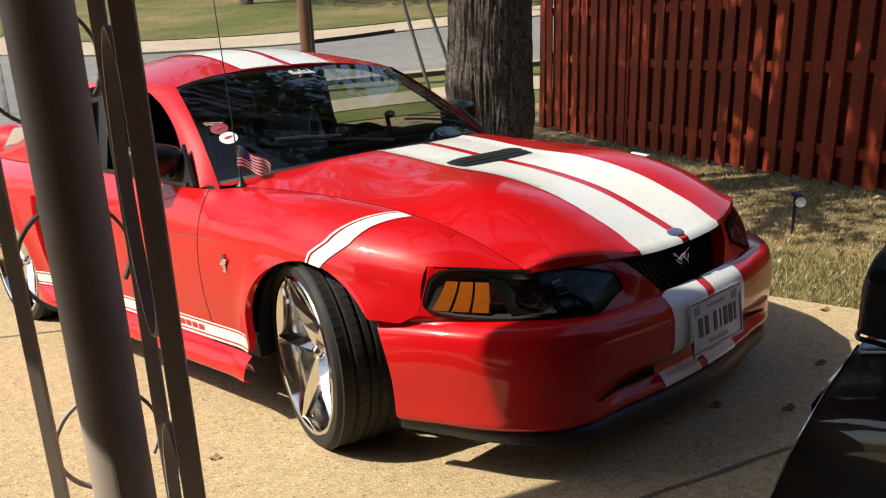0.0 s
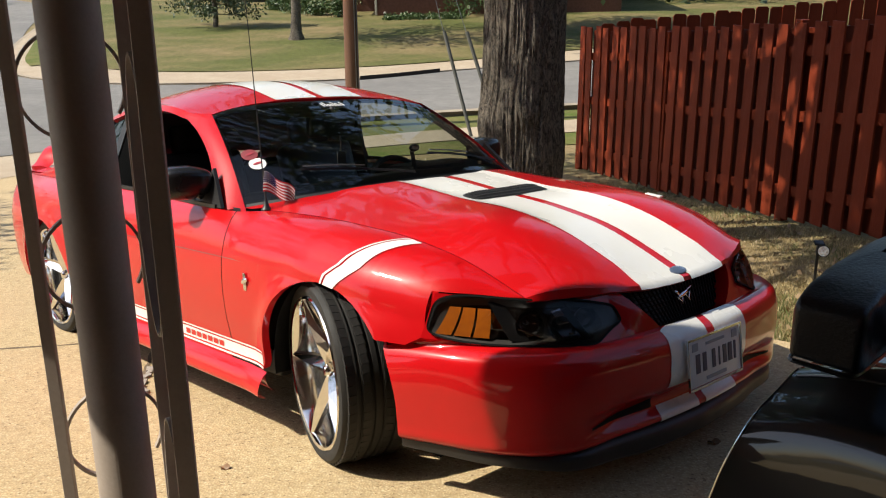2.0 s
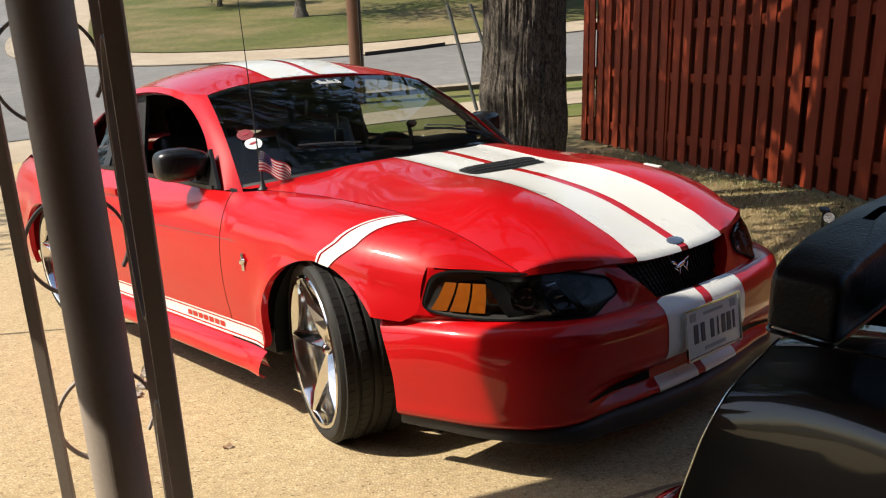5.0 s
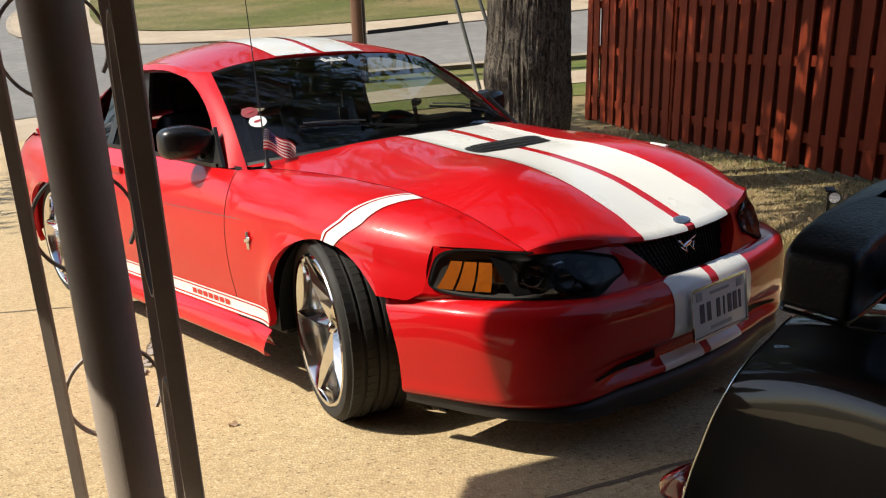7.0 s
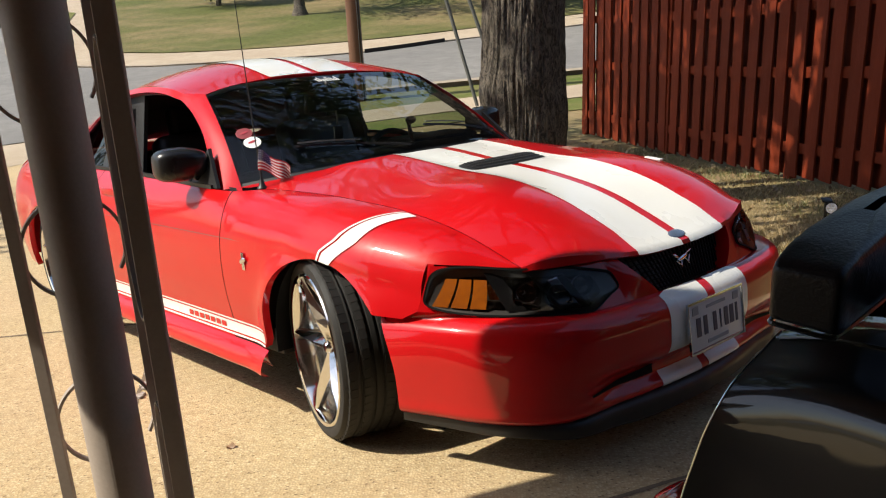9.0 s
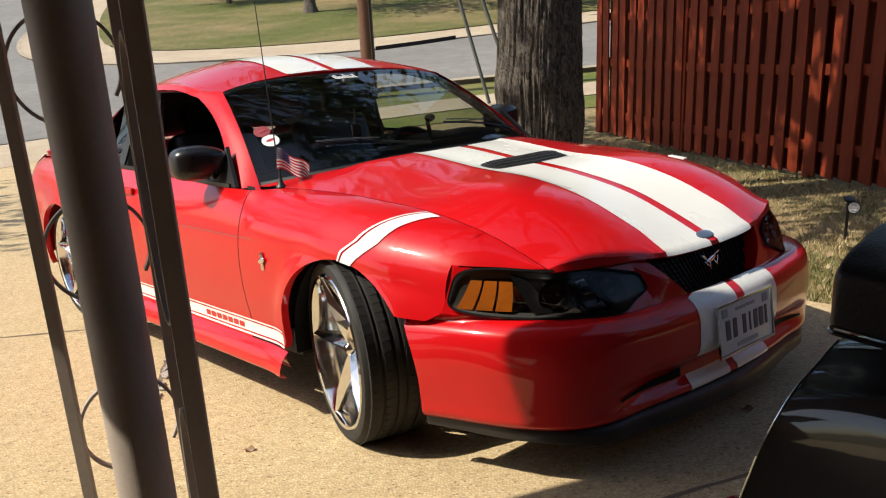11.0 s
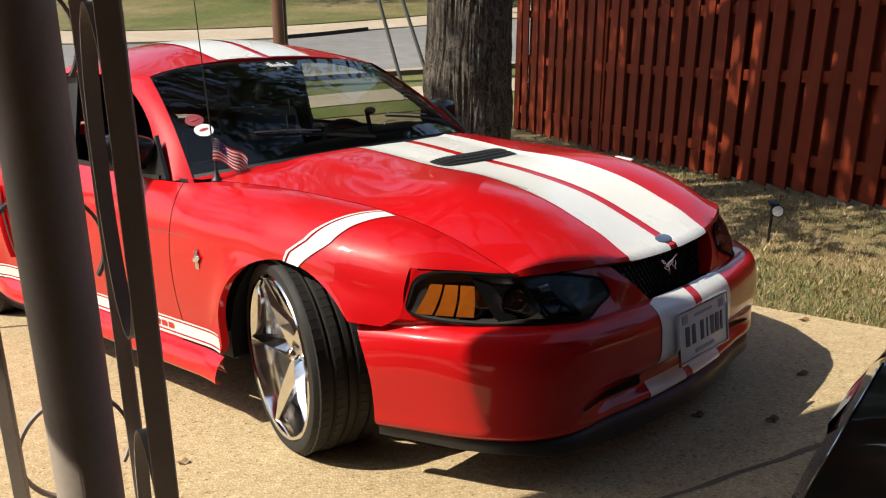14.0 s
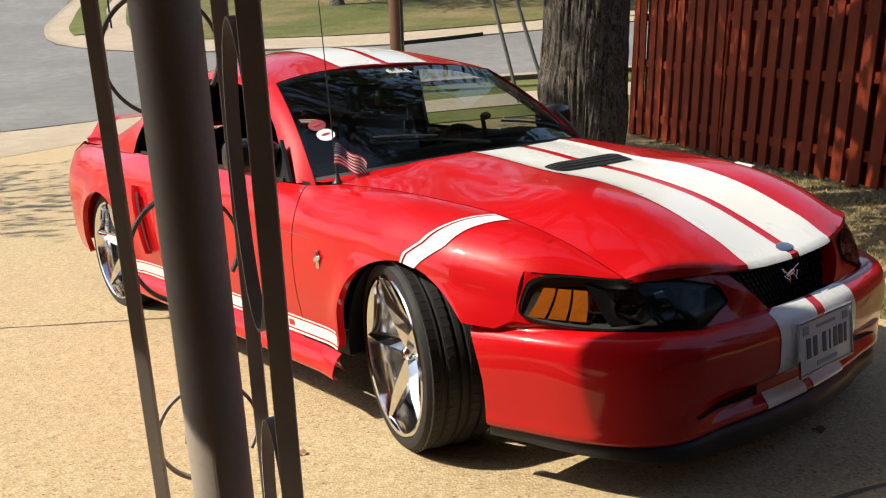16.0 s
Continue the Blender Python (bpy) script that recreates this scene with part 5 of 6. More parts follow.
column = empty("porch_column", "brown wrought-iron porch column with rings and scrolls", "column", at=pose(-.604, 1.397, .272))
bm = lathe(bmesh.new(), [(.0, 0), (.085, 0), (.085, .012), (.060, .018), (.0535, .03), (.0535, 2.31), (.08, 2.315), (.08, 2.328), (0, 2.328)], 40, "Z")
part("pipe", bm, IRON, column)
PA, PB, PC = Vector((-.122, .008)), Vector((.048, .112)), Vector((.152, -.072))


def flat_bar(p, w, d, rot):
    return box(bmesh.new(), (p.x, p.y, 1.163), (w, d, 2.32), pose(0, 0, 0, 0, 0, rot), bevel=.0015, seg=1)


part("flat_bar", flat_bar(PA, .025, .012, 0), IRON, column, smooth=False)
part("flat_bar", flat_bar(PB, .027, .012, 6), IRON, column, smooth=False)
part("flat_bar", flat_bar(PC, .036, .014, 6), IRON, column, smooth=False)


def scroll(fn, n, a, b, up):
    return sweep(bmesh.new(), [fn(t) for t in lin(0, 1, n)], [(-a, -b), (a, -b), (a, b), (-a, b)], up=up)


AB = (PB - PA)
BC = (PC - PB)
n_ab = Vector((-AB.y, AB.x, 0)).normalized()
for zc in (.12, .481, .849, 1.185, 1.53, 1.9):
    # open ring between the outer bars, behind the pipe
    c = (PA + PB) / 2

    def ring_pt(t, zc=zc, c=c):
        a = radians(-35 + 290 * t)
        p = c + AB * .47 * math.cos(a)
        return Vector((p.x, p.y, zc + .100 * math.sin(a))) + n_ab * .012
    part("ring_scroll", scroll(ring_pt, 40, .003, .006, n_ab), IRON, column)
    tail = [Vector(((PB - AB * .02).x, (PB - AB * .02).y, zc + .03 - .15 * t)) + n_ab * (.012 + .02 * t) for t in lin(0, 1, 8)]
    part("scroll_tail", sweep(bmesh.new(), tail, [(-.002, -.006), (.002, -.006), (.002, .006), (-.002, .006)], up=Vector((0, 1, 0))), IRON, column)
n_bc = Vector((-BC.y, BC.x, 0)).normalized()
for zc, hh in ((.275, .263), (.984, .263), (1.69, .263)):
    def loop_pt(t, zc=zc, hh=hh):
        a = 2 * math.pi * t
        p = (PB + PC) / 2 + BC * .45 * math.cos(a)
        return Vector((p.x, p.y, zc + hh * math.sin(a)))
    part("long_loop", sweep(bmesh.new(), [loop_pt(t) for t in lin(0, 1 - 1 / 48, 48)], [(-.0025, -.012), (.0025, -.012), (.0025, .012), (-.0025, .012)], up=n_bc, closed=True), IRON, column)

# ---- black touring motorcycle under the porch: x to its right, y towards its rear ----
bike = empty("motorcycle", "glossy black touring motorcycle with padded backrest and hard saddlebags", "motorcycle", at=pose(1.012, .610, .272, 0, 0, 48))
BIKE_MID = .255                  # x of its centre line


def blob(c, s, n=24, m=14, ex=.45, rot=None, ez=None):
    """A box with very round edges."""
    ez = ez or ex

    def f(u, v):
        cu, su, cv, sv = math.cos(u), math.sin(u), math.cos(v), math.sin(v)
        q = Vector((abs(cv) ** ez * math.copysign(abs(cu) ** ex, cu) * s[0], abs(cv) ** ez * math.copysign(abs(su) ** ex, su) * s[1], math.copysign(abs(sv) ** ez, sv) * s[2]))
        return Vector(c) + ((rot.to_3x3() @ q) if rot else q)
    return grid(f, [2 * math.pi * k / n for k in range(n)], lin(-math.pi / 2 + .001, math.pi / 2 - .001, m), closed_u=True)


# padded backrest: soft pad with a piped lower edge on two struts
PAD = mat("soft_black_vinyl", (.010, .010, .013), .36, vary=.35, scale=7, fine=160, relief=.12)
PAD.node_tree.nodes["Principled BSDF"].inputs["Specular IOR Level"].default_value = .35
bm = blob((BIKE_MID, .600, .906), (.268, .050, .051), 128, 44, .13, ez=.26)
for v in bm.verts:
    k = (v.co.x - BIKE_MID) / .268
    w = (v.co.z - .855) / .10
    v.co.y += -.006 * k * k
    v.co.z += .016 * (1 - k * k) * max(w, 0)
    v.co += Vector((.4, 1, .6)) * (.0035 * noise.noise(v.co * 14) + .002 * noise.noise(v.co * 34))
pad = part("backrest", bm, PAD, bike, "padded black vinyl backrest")
rim = [(BIKE_MID + .264 * math.copysign(abs(math.cos(a)) ** .13, math.cos(a)), .597 + .047 * math.copysign(abs(math.sin(a)) ** .13, math.sin(a)), .860) for a in [2 * math.pi * (k + .5) / 80 for k in range(80)]]
part("piping", sweep(bmesh.new(), rim, ring(.0035, 6), closed=True), BLACK_GLOSS, pad)
for dx in (-.12, .12):
    part("strut", rod(bmesh.new(), (BIKE_MID + dx, .60, .62), (BIKE_MID + dx, .60, .88), .011), CHROME, bike, "chrome backrest strut")

# hard saddlebags: a lid that rolls over into the side, closed by a rear face
BAG = spline([0, .09, .18, .28, .34, .44, .50, .56, .64, .78, .90, 1.0],
             [(-0.210, 0.039, 0.790), (-0.101, 0.039, 0.807), (-0.022, 0.039, 0.795), (0.053, 0.039, 0.780), (0.075, 0.043, 0.760), (0.091, 0.059, 0.703), (0.094, 0.069, 0.660), (0.098, 0.079, 0.615), (0.109, 0.085, 0.557), (0.121, 0.087, 0.458), (0.117, 0.087, 0.326), (0.064, 0.087, 0.230)])


def bag_pt(t, v, side):
    """t from the rear lip forward in metres, v round the section from the inside over the lid and down; behind the lip it falls away steeply."""
    r, back, z = BAG(v)
    k = smooth01((v - .30) / .14)
    w = max(t, 0)
    if v > .44:                  # the side stands steeper ahead of the rear lip
        r = 0.091 + (r - 0.091) * (1 - .8 * smooth01(w / .05))
    r += .10 * smooth01(w / .45)
    z += .085 * (1 - math.exp(-w / .22)) * (1 - k) - .26 * min(w, .22) * k
    if t < 0:
        r, z = r + 3.35 * t, z + 1.78 * t
    x = -.006 - r
    return Vector((x if side < 0 else 2 * BIKE_MID - x, .6205 + back - t, z))


for side in (-1, 1):
    steps = [-.06, -.04, -.02, -.006, 0, .006] + lin(.02, .62, 26)
    bm = grid(lambda t, v: bag_pt(t, v, side), steps, lin(0, 1, 60))
    for t in (-.06, .62):
        bm.faces.new([bm.verts.new(bag_pt(t, v, side)) for v in lin(0, 1, 60)])
    bag = part("saddlebag", bm, BIKE_BLACK, bike, "glossy black hard saddlebag")
    part("chrome_trim", sweep(bmesh.new(), [bag_pt(0, v, side) + Vector((0, .001, .0004)) for v in lin(.10, .66, 60)], ring(.0014, 6), up=Vector((0, 1, 0))), CHROME, bag, "thin chrome trim line")
    fold = [bag_pt(t, .13, side) + Vector((0, 0, .0015)) for t in lin(.01, .60, 20)]
    part("lid_seam", sweep(bmesh.new(), fold, ring(.0025, 6)), BLACK_GLOSS, bag)
    c = bag_pt(0, .575, side)
    bm = blob((0, 0, 0), (.030, .044, .034), 28, 14, .62)
    for v in bm.verts:           # tapers to the rear and droops a little
        k = max(v.co.y, 0) / .044
        v.co = Vector((v.co.x * (1 - .35 * k), v.co.y, v.co.z * (1 - .45 * k) - .018 * k))
    for v in bm.verts:
        v.co += Vector((c.x - side * .036, c.y + .022, c.z - .040))
    lens = part("tail_light", bm, RED_LENS, bike, "red rear light in a chrome bezel")
    loop = [(c.x - side * .036 + .031 * math.cos(a), c.y + .010, c.z - .040 + .035 * math.sin(a)) for a in [2 * math.pi * k / 30 for k in range(30)]]
    part("bezel", sweep(bmesh.new(), loop, ring(.0030, 8), up=Vector((0, 1, 0)), closed=True), CHROME, lens)
bm = grid(lambda a, t: Vector((BIKE_MID + .20 * math.cos(a), .60 - 1.0 * t, .52 + .26 * math.sin(a) - .12 * t)), lin(0, math.pi, 30), lin(0, 1, 10), thick=.006)
part("rear_fender", bm, BIKE_BLACK, bike, "glossy black rear fender")
part("seat", blob((BIKE_MID, .10, .66), (.19, .36, .09), 28, 14, .6), LEATHER, bike)
part("fuel_tank", blob((BIKE_MID, -.50, .72), (.16, .30, .15), 28, 14, .8), BIKE_BLACK, bike)
for y in (.30, -1.25):
    bm = lathe(bmesh.new(), [(.21, -.06), (.27, -.075), (.32, -.05), (.33, 0), (.32, .05), (.27, .075), (.21, .06)], 40, "Y", (0, 0, 0))
    for v in bm.verts:
        v.co = Vector((v.co.y, v.co.x, v.co.z))
    part("tyre", bm, RUBBER, bike).matrix_basis = pose(BIKE_MID, y, .33)
part("engine", box(bmesh.new(), (BIKE_MID, -.35, .38), (.34, .55, .36), bevel=.06), DULL_METAL, bike)
part("fork", rod(bmesh.new(), (BIKE_MID, -1.25, .33), (BIKE_MID, -.95, .95), .04), CHROME, bike)
part("handlebar", rod(bmesh.new(), (BIKE_MID - .4, -.80, 1.0), (BIKE_MID + .4, -.80, 1.0), .014), CHROME, bike)

# ---- little things ----
flagpole = empty("desk_flag", "small striped flag on a suction stand on the car", "flag", at=CAR_AT)
bm = lathe(bmesh.new(), [(0, .830), (.021, .830), (.021, .836), (.012, .846), (.007, .868), (.0035, .875), (.0035, .99), (0.001, .99)], 20, "Z", (-.535, -.735, 0))
part("stand", bm, BLACK_TRIM, flagpole)


def cloth(name, base):
    """Thin cloth that also glows through from the sunny side."""
    m, nt, bs = nodes_of(name)
    bs.inputs["Roughness"].default_value = .9
    col = mix_colour(nt, ramp(nt, noise_out(nt, 90, 3), (.3, 0), (.8, .3)), base, tuple(c * .6 for c in base))
    nt.links.new(col, bs.inputs["Base Color"])
    tl = nt.nodes.new("ShaderNodeBsdfTranslucent")
    nt.links.new(col, tl.inputs[0])
    mx = nt.nodes.new("ShaderNodeMixShader")
    mx.inputs[0].default_value = .5
    nt.links.new(bs.outputs[0], mx.inputs[1])
    nt.links.new(tl.outputs[0], mx.inputs[2])
    nt.links.new(mx.outputs[0], nt.nodes["Material Output"].inputs[0])
    return m


FR, FW, FBL = cloth("flag_red", (.50, .03, .04)), cloth("flag_white", (.80, .78, .76)), cloth("flag_blue", (.03, .04, .14))


def flag_pt(u, v):
    return Vector((-.535 + .02 * u + .012 * math.sin(u * 7), -.735 + .115 * u - .012 * math.sin(u * 6 + v), .985 - .080 * v - .085 * u ** 1.3 + .006 * math.sin(u * 9)))


for nm, mt, sel in (("red_stripes", FR, 0), ("white_stripes", FW, 1)):
    bm = bmesh.new()
    for k in range(13):
        if k % 2 == sel:
            u0 = .42 if k < 7 else 0
            grid(lambda u, v: flag_pt(u, (k + v) / 13), lin(u0, 1, 14), [0, 1], bm)
    part(nm, bm, mt, flagpole)
part("canton", grid(lambda u, v: flag_pt(u * .42, v * 7 / 13), lin(0, 1, 10), lin(0, 1, 5)), FBL, flagpole)
bm = bmesh.new()
for i in range(5):
    for j in range(6):
        c = flag_pt(.42 * (j + .5) / 6, 7 / 13 * (i + .5) / 5)
        for dy in (-.0015, .0015):
            ball(bm, c + Vector((dy, 0, 0)), (.0012, .0018, .0018), seg=6, rings=4)
tagged(part("stars", bm, FW, flagpole), kind="stuff")

spot = empty("garden_spotlight", "small solar spotlight on a stake in the lawn", "lamp", at=pose(2.17, 5.18, land(2.17, 5.18)))
part("stake", rod(bmesh.new(), (0, 0, -.05), (0, 0, .20), .008, .010), BLACK_TRIM, spot)
head = part("lamp_head", lathe(bmesh.new(), [(.02, -.05), (.035, -.045), (.045, .0), (.047, .012), (.040, .014)], 24), BLACK_TRIM, spot)
head.matrix_basis = pose(.02, -.03, .215, 8, 0, 166) @ Matrix.Scale(.8, 4)
bm = lathe(bmesh.new(), [(.001, .010), (.041, .010)], 24)
part("reflector", bm, mat("bright_reflector", (.85, .87, .92), .4), head)
bm = bmesh.new()
for k in range(7):
    a = 2 * math.pi * k / 6
    r = .024 if k < 6 else 0
    ball(bm, (r * math.cos(a), .012, r * math.sin(a)), (.010, .004, .010), seg=10, rings=6)
part("led", bm, FW, head)
part("panel", box(bmesh.new(), (0, 0, .258), (.06, .045, .007), pose(0, 0, 0, 20), bevel=.002), BLACK_GLOSS, spot)
bm = box(bmesh.new(), (0, 0, .215), (.024, .024, .06), bevel=.008)
part("bracket", bm, BLACK_TRIM, spot)

# ---- utility pole and guy wires ----
POLE = mat("creosote_pole", (.16, .075, .04), .8, vary=.4, scale=2, fine=40, relief=.3, stretch=(5, 5, .5))
PX, PY = -2.31, 16.2
pole = empty("utility_pole", "brown creosoted wooden utility pole at the street", "pole", at=pose(PX, PY, land(PX, PY)))
part("shaft", rod(bmesh.new(), (0, 0, -.1), (0, 0, 9), .135, .10, 24), POLE, pole)
bm = bmesh.new()
rod(bm, (.09, -.11, .0), (.075, -.09, 8.5), .008, .008, 8)
part("ground_wire", bm, DULL_METAL, pole)
part("cable_guard", box(bmesh.new(), (.115, -.07, 1.3), (.02, .05, 2.6), bevel=.006), BLACK_TRIM, pole)
for ax, ay in ((-.09, 14.65), (.38, 14.75)):
    z = land(ax, ay)
    guy = empty("guy_wire", "steel guy wire with a grey plastic guard", "cable", group="guy wires", at=pose(ax, ay, z))
    to = Vector((PX - ax, PY - ay, land(PX, PY) + 8.2 - z))
    part("wire", rod(bmesh.new(), (0, 0, -.05), to, .006, .006, 6), DULL_METAL, guy)
    d = to.normalized()
    part("guard", rod(bmesh.new(), d * .05, d * 1.85, .030, .030, 12), mat("weathered_guard", (.10, .10, .09), .7, vary=.3), guy)
# ---- across the street ----
def far_tree(name, x, y, label, h, r, lean=0, wide=1.0):
    z = land(x, y) + .07
    t = empty(name, label, "tree", at=pose(x, y, z))
    bm = bmesh.new()
    limb(bm, [(lean * q * .3, 0, q) for q in lin(-.1, h, 14)], r, r * .6, 16, .2)
    for v in bm.verts:
        k = max(0, .5 - v.co.z) / .5
        v.co.x *= 1 + .6 * k * k
        v.co.y *= 1 + .6 * k * k
    part("trunk", bm, BARK, t)
    rng = random.Random(int(x * 10))
    cl = []
    for k in range(7):
        a = 2 * math.pi * k / 7
        L = rng.uniform(2.5, 4.0) * wide
        pts = [(0, 0, h * .8)] + [(math.cos(a) * L * q, math.sin(a) * L * q, h * .8 + 2.6 * q + rng.uniform(-.2, .2)) for q in lin(.25, 1, 4)]
        part("limb", limb(bmesh.new(), pts, r * .45, .04, 8), BARK, t)
        for p in pts[1:]:
            cl += [(p[0] + rng.gauss(0, .8), p[1] + rng.gauss(0, .8), p[2] + rng.gauss(.5, .7)) for _ in range(int(6 * wide * wide))]
    me = leaves(cl, 24, .22 * wide, .42 * wide, int(y))
    me.materials.append(LEAF)
    c = new("crown", me)
    c.parent = t
    return t


far_tree("yard_tree", -11.6, 7.1, "slender yard tree beside the driveway", 5.2, .13, 0, .75)
far_tree("street_tree", -6.95, 33.8, "slim street tree on the far lawn", 4.6, .20)
far_tree("side_tree", 1.55, 34, "broad shade tree on the lawn behind the oak", 4.6, .24, 0, 1.7)

# small conifer
cx, cy = -11.4, 38.4
con = empty("conifer", "small open-branched conifer on the far lawn", "tree", at=pose(cx, cy, land(cx, cy) + .07))
part("trunk", limb(bmesh.new(), [(.04 * math.sin(q * 3), 0, q) for q in lin(-.1, 4.6, 12)], .12, .03, 10), BARK, con)
rng = random.Random(8)
cl = []
for k in range(46):
    z = .55 + 3.9 * k / 46
    a = k * 2.4
    L = 2.0 * (1 - (z - .6) / 4.6) + rng.uniform(-.2, .3)
    e = (math.cos(a) * L, math.sin(a) * L, z + .15)
    part("branch", limb(bmesh.new(), [(0, 0, z), (e[0] * .5, e[1] * .5, z - .03), e], .025, .008, 5), BARK, con)
    for q in lin(.3, 1, 9):
        cl.append((e[0] * q, e[1] * q, z + .02 + rng.uniform(-.06, .1), .8 + .5 * q))
me = leaves(cl, 26, .12, .13, 9)
me.materials.append(NEEDLE)
o = new("needles", me)
o.parent = con


def shrub(x, y, r, h, seed, label="rounded green shrub by the house"):
    z = land(x, y) + .07
    s = empty("shrub", label, "shrub", at=pose(x, y, z))
    rng = random.Random(seed)
    cl = []
    for _ in range(60):
        a, q, zz = rng.uniform(0, 6.28), rng.uniform(0, 1) ** .5, rng.uniform(.05, 1)
        cl.append((math.cos(a) * q * r * (1.1 - zz * .5), math.sin(a) * q * r * (1.1 - zz * .5), zz * h))
    me = leaves(cl, 22, .12, .14, seed)
    me.materials.append(SHRUB)
    c = new("foliage", me)
    c.parent = s
    bm = bmesh.new()
    for k in range(4):
        rod(bm, (0, 0, -.05), (math.cos(k * 1.6) * r * .4, math.sin(k * 1.6) * r * .4, h * .7), .025, .01, 6)
    part("stems", bm, BARK, s)


for i, (x, y, r, h) in enumerate(((-9.2, 45, .8, .9), (-8.0, 44, .7, .6), (-6.8, 43, .6, .8), (-5.9, 46, 1.1, 2.2), (-.6, 42.6, 1.2, 1.6), (-10.6, 47, .7, .5), (2.6, 43, 1.3, 1.8))):
    shrub(x, y, r, h, 20 + i)
# ground cover bed
rng = random.Random(4)
cl = [(rng.uniform(-4.4, -.9), 41.2 + rng.uniform(-.5, .6), .08, .6) for _ in range(160)]
cl = [(a, b, land(a, b) + .16, d) for a, b, c, d in cl]
me = leaves(cl, 22, .10, .12, 31)
me.materials.append(SHRUB)
tagged(new("ground_cover", me), "low leafy ground cover along the brick wall", "plants", kind="stuff")

# brick house
hx0, hx1, hy = -7.6, 6.5, 43.2
FAR_BRICK = mat("far_brick", (.15, .062, .040), .85, vary=.4, scale=9, fine=50, relief=.3)
hz = land(-4, 43)
house = empty("brick_house", "dark red brick house across the street in shade", "house", at=pose(0, 0, 0))
part("wall", quad_prism(bmesh.new(), [(-5.0, hy), (hx1, hy), (hx1, hy + 7), (-5.0, hy + 7)], hz - .3, hz + 3.2), FAR_BRICK, house, smooth=False)
part("wing_wall", quad_prism(bmesh.new(), [(hx0, hy + 2.4), (-5.0, hy + 2.4), (-5.0, hy + 7), (hx0, hy + 7)], hz - .3, hz + 3.2), FAR_BRICK, house, smooth=False)
part("roof", quad_prism(bmesh.new(), [(hx0 - .4, hy - .4), (hx1 + .4, hy - .4), (hx1 + .4, hy + 7.4), (hx0 - .4, hy + 7.4)], hz + 3.2, hz + 3.5), mat("dark_shingle", (.07, .06, .055), .9), house, smooth=False)
dp = part("downpipe", box(bmesh.new(), (-5.05, hy - .06, hz + 1.6), (.10, .08, 3.0), bevel=.01), mat("white_downpipe", (.62, .56, .48), .6), house)
box_bm = box(bmesh.new(), (-4.62, hy - .10, hz + .2), (.10, .30, .09), bevel=.01)
part("spout", box_bm, mat("white_spout", (.66, .60, .52), .6), dp)

# parked minivan
van = empty("minivan", "silver minivan parked on a driveway across the street", "car", at=pose(-13.2, 53.0, land(-13.2, 53) + .08, 0, 0, 6))
SILVER = paint("silver_blue_paint", (.22, .25, .29))
prof = [(-2.35, .35), (-2.40, .75), (-2.30, 1.05), (-2.05, 1.62), (-1.6, 1.76), (.4, 1.74), (1.25, 1.22), (2.1, 1.0), (2.4, .75), (2.42, .35)]
bm = grid(lambda k, y: Vector((prof[int(k)][0], y * (.95 if prof[int(k)][1] < 1.1 else .80), prof[int(k)][1])), range(len(prof)), lin(-1, 1, 5))
for sgn in (-1, 1):
    f = [bm.verts.new((x, sgn * (.95 if z < 1.1 else .80), z)) for x, z in prof]
    bm.faces.new(f)
part("body", bm, SILVER, van)
part("side_window", grid(lambda x, z: Vector((x - (.35 * (z - 1.12) if x > 0 else 0), -.955 + .25 * (z - 1.1), z)), lin(-2.0, .7, 8), lin(1.12, 1.6, 4), thick=.02), BLACK_GLOSS, van)
for x in (-1.5, 1.5):
    w = part("wheel", lathe(bmesh.new(), [(.20, -.1), (.31, -.1), (.33, -.06), (.33, .06), (.31, .1), (.2, .1)], 28), RUBBER, van)
    w.matrix_basis = pose(x, -.87, .33)
    part("rim", lathe(bmesh.new(), [(.01, -.09), (.1, -.105), (.2, -.10), (.205, -.06)], 14), DULL_METAL, w)
part("tail_lamp", box(bmesh.new(), (-2.30, -.86, 1.0), (.14, .18, .34), bevel=.03), RED_LENS, van)

# recycling bin, mailbox, posts
BLUE = mat("blue_plastic", (.03, .07, .26), .5, vary=.15)
binn = empty("recycling_bin", "blue wheeled recycling bin at the kerb", "bin", at=pose(-28.4, 51.8, land(-28.4, 51.8) + .02))
bm = bmesh.new()
quad_prism(bm, [(-.26, -.28), (.26, -.28), (.26, .28), (-.26, .28)], .05, .95)
for v in bm.verts:
    if v.co.z > .5:
        v.co.x *= 1.2
        v.co.y *= 1.2
part("body", bm, BLUE, binn)
part("lid", box(bmesh.new(), (0, 0, .99), (.68, .74, .08), bevel=.03), BLUE, binn)
mb = empty("mailbox", "black mailbox on a post across the street", "mailbox", at=pose(-21.3, 46.9, land(-21.3, 46.9)))
part("post", box(bmesh.new(), (0, 0, .5), (.09, .09, 1.1), bevel=.005), POLE, mb)
part("box", box(bmesh.new(), (0, 0, 1.2), (.22, .5, .3), bevel=.08, seg=3), BLACK_TRIM, mb)
mk = empty("marker_post", "thin white marker post at the street edge", "post", at=pose(-7.62, 15.6, land(-7.62, 15.6)))
part("post", box(bmesh.new(), (0, 0, .45), (.10, .03, .95), bevel=.004), mat("chipped_white", (.62, .62, .58), .7, vary=.7, scale=14, other=(.2, .2, .18)), mk)
sp = empty("sign_post", "dark steel sign post at the corner", "post", at=pose(-13.4, 28.6, land(-13.4, 28.6) + .15))
part("post", rod(bmesh.new(), (0, 0, -.1), (0, 0, 2.2), .03), BLACK_TRIM, sp)
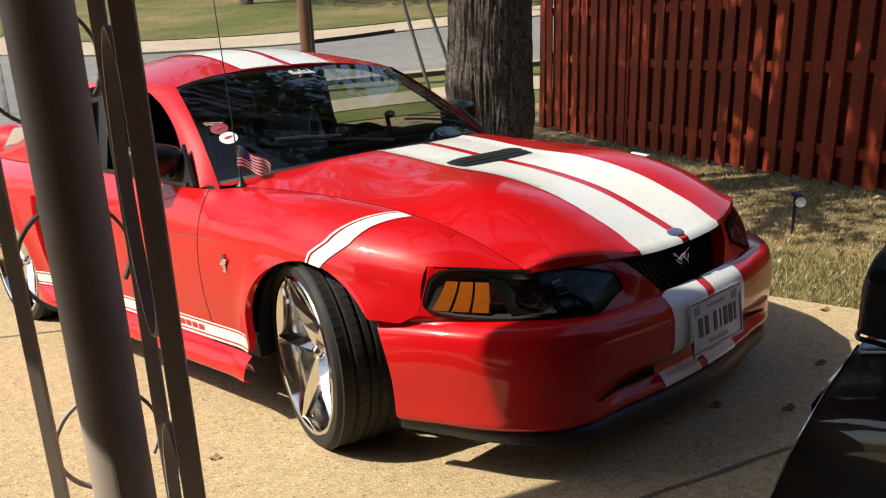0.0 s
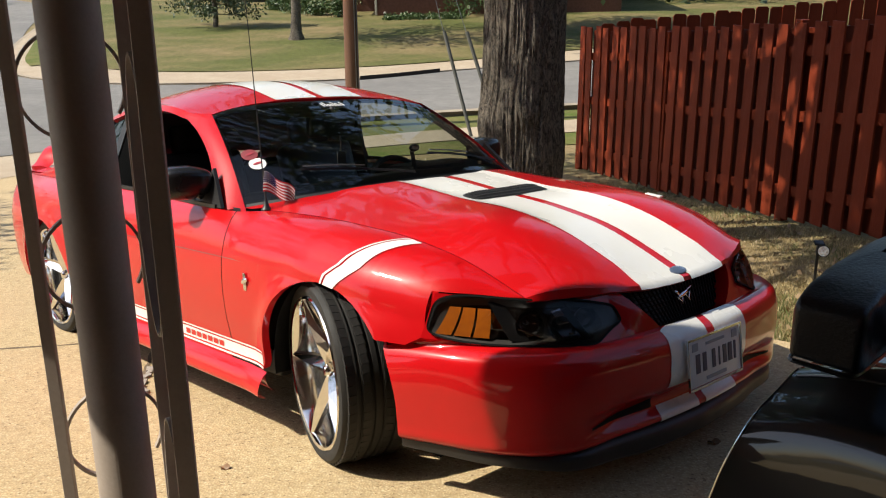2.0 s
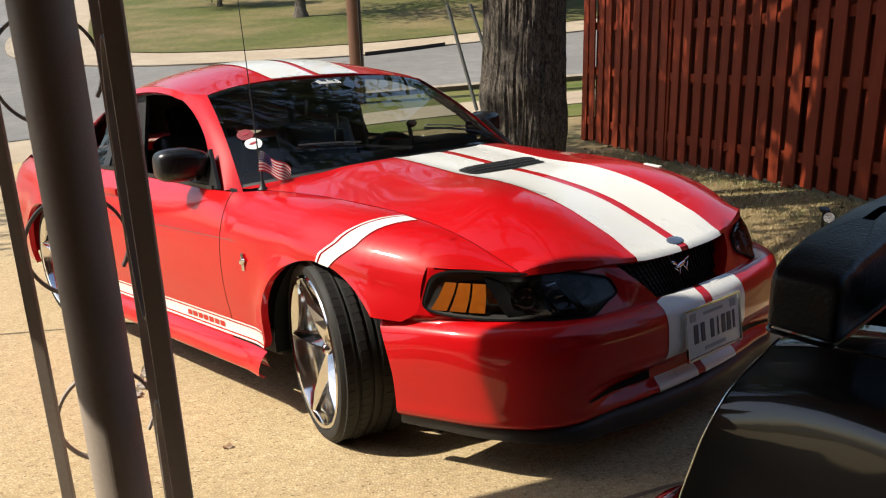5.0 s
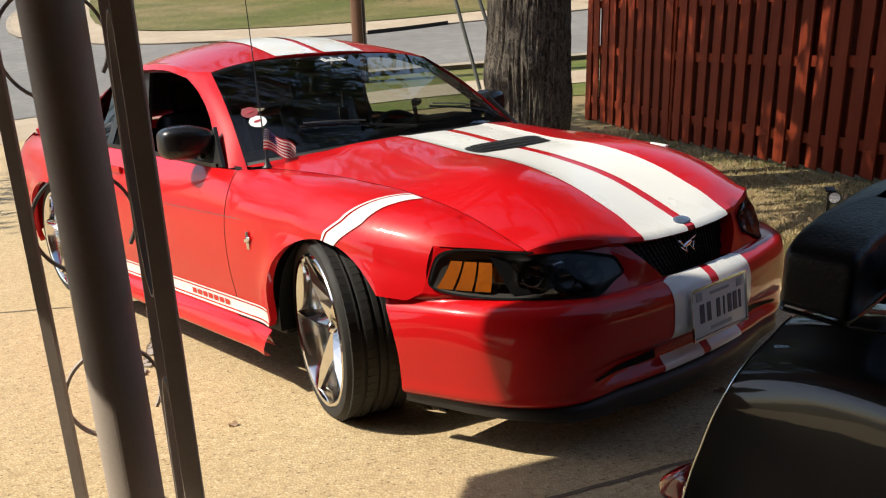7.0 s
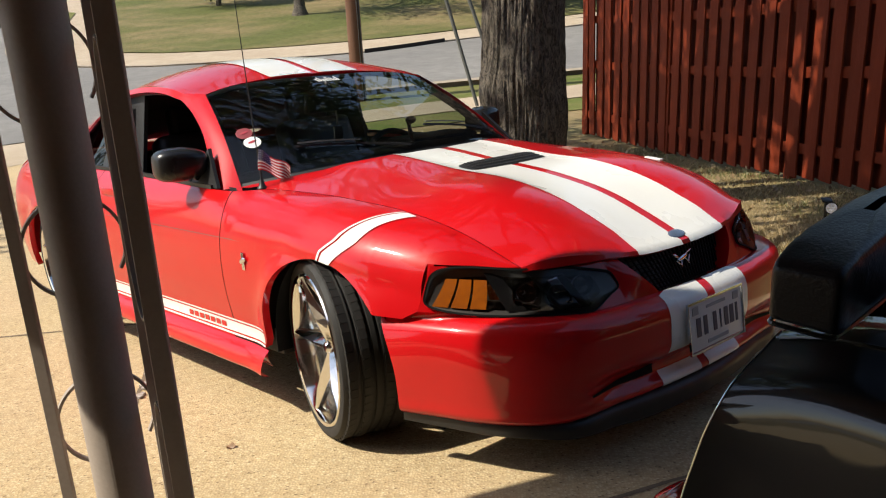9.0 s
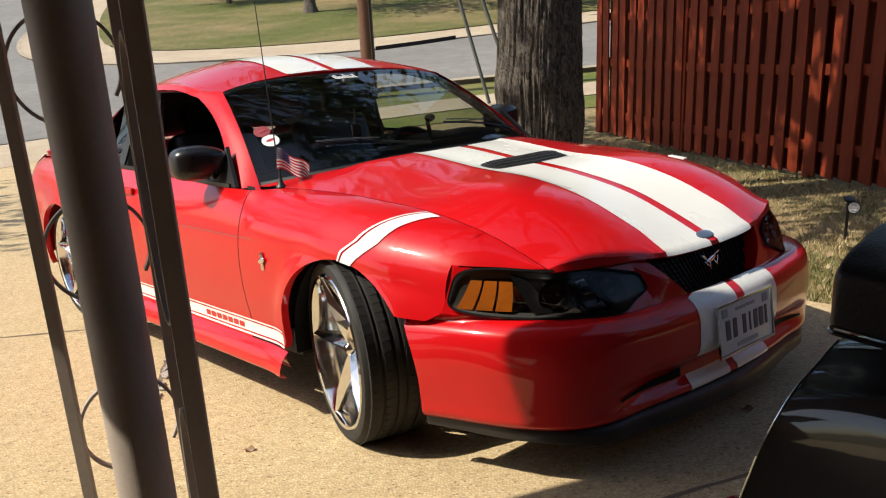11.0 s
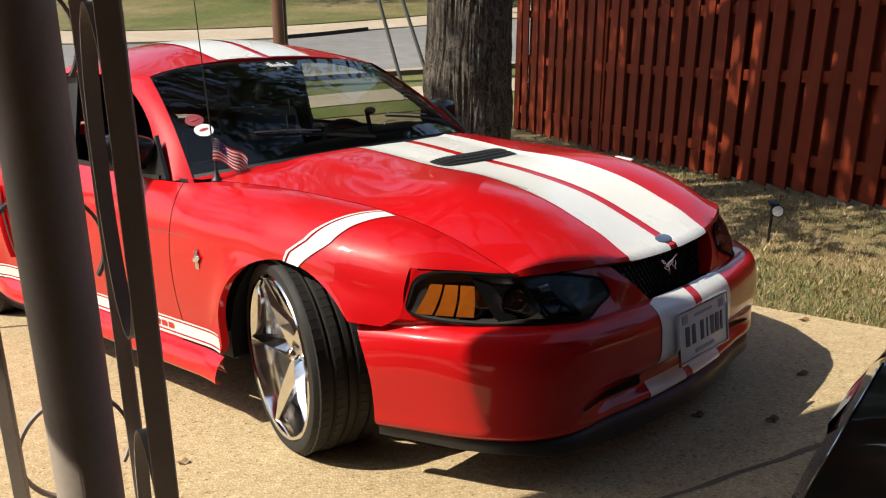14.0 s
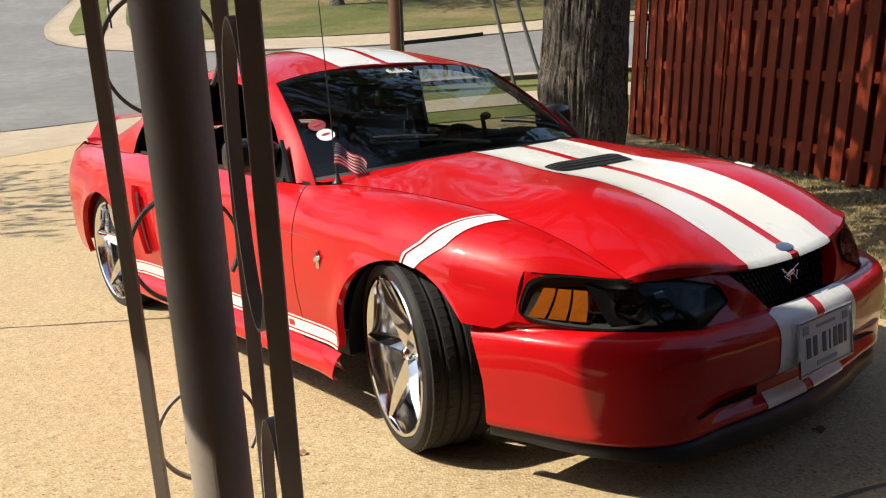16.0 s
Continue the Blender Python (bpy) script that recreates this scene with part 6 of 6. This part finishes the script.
# grass wedge at the corner, between kerb and walk
bm = drape([(-13.9, 27.0), (-14.6, 28.1), (-15.7, 30.6), (-17.3, 34.5), (-18.9, 39)], [(-13.2, 27.6), (-13.5, 28.5), (-14.6, 30.9), (-16, 33.9), (-17.5, 38)], 14, 5, .085)
thing("corner_grass", bm, VERGE, "green grass wedge at the street corner", "lawn", kind="structure")
# kerb inlet
bm = drape([(-3.2, 23.62), (-2.2, 24.35), (-1.15, 25.32)], [(-3.2, 23.66), (-2.2, 24.39), (-1.15, 25.36)], 14, 2, .125, skirt=.12)
thing("storm_drain", bm, mat("drain_dark", (.03, .022, .016), .95), "dark kerb inlet slot of a storm drain", "drain", kind="structure")
# paint on the road
ROADPAINT = mat("worn_road_paint", (.62, .60, .55), .8, vary=.7, scale=6, other=(.25, .24, .22))
bm = drape([(-19, 21.6), (-12.8, 21.35), (-9.6, 21.0)], [(-19, 21.75), (-12.8, 21.5), (-9.6, 21.15)], 16, 2, .018)
drape([(-8.72, 22.0), (-8.95, 23.1)], [(-8.50, 22.0), (-8.73, 23.1)], 6, 2, .018, bm)
thing("road_marking", bm, ROADPAINT, "worn white line painted on the asphalt", "marking", kind="structure")

# belt of trees far behind
rng = random.Random(2)
cl = []
for _ in range(420):
    a = rng.uniform(-1.2, 1.2)
    d = rng.uniform(78, 95)
    cl.append((math.sin(a) * d, math.cos(a) * d, rng.uniform(1.0, 11), 1.0))
me = leaves(cl, 26, 1.1, 1.7, 77)
me.materials.append(SHRUB)
tagged(new("far_woods", me), "dark woods behind the far houses", "woods", kind="stuff")
# shrub greens roughly halved: shade is put into the leaf colour
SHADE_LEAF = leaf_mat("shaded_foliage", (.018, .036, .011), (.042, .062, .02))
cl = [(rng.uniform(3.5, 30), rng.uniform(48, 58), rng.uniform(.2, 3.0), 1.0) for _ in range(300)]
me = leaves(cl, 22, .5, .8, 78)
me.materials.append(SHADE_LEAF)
tagged(new("far_hedge", me), "overgrown hedge behind the fence, shade put into its leaf colour", "hedge", kind="stuff")
# bushes out of view, added to cut the low sky and darken reflections
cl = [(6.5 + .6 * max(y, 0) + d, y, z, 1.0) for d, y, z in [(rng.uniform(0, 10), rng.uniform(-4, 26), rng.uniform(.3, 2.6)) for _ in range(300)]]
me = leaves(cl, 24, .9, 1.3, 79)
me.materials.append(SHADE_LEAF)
tagged(new("side_bushes", me), "unseen bushes beyond the fence, added to cut the low sky, shade in their colour", "bushes", kind="stuff")
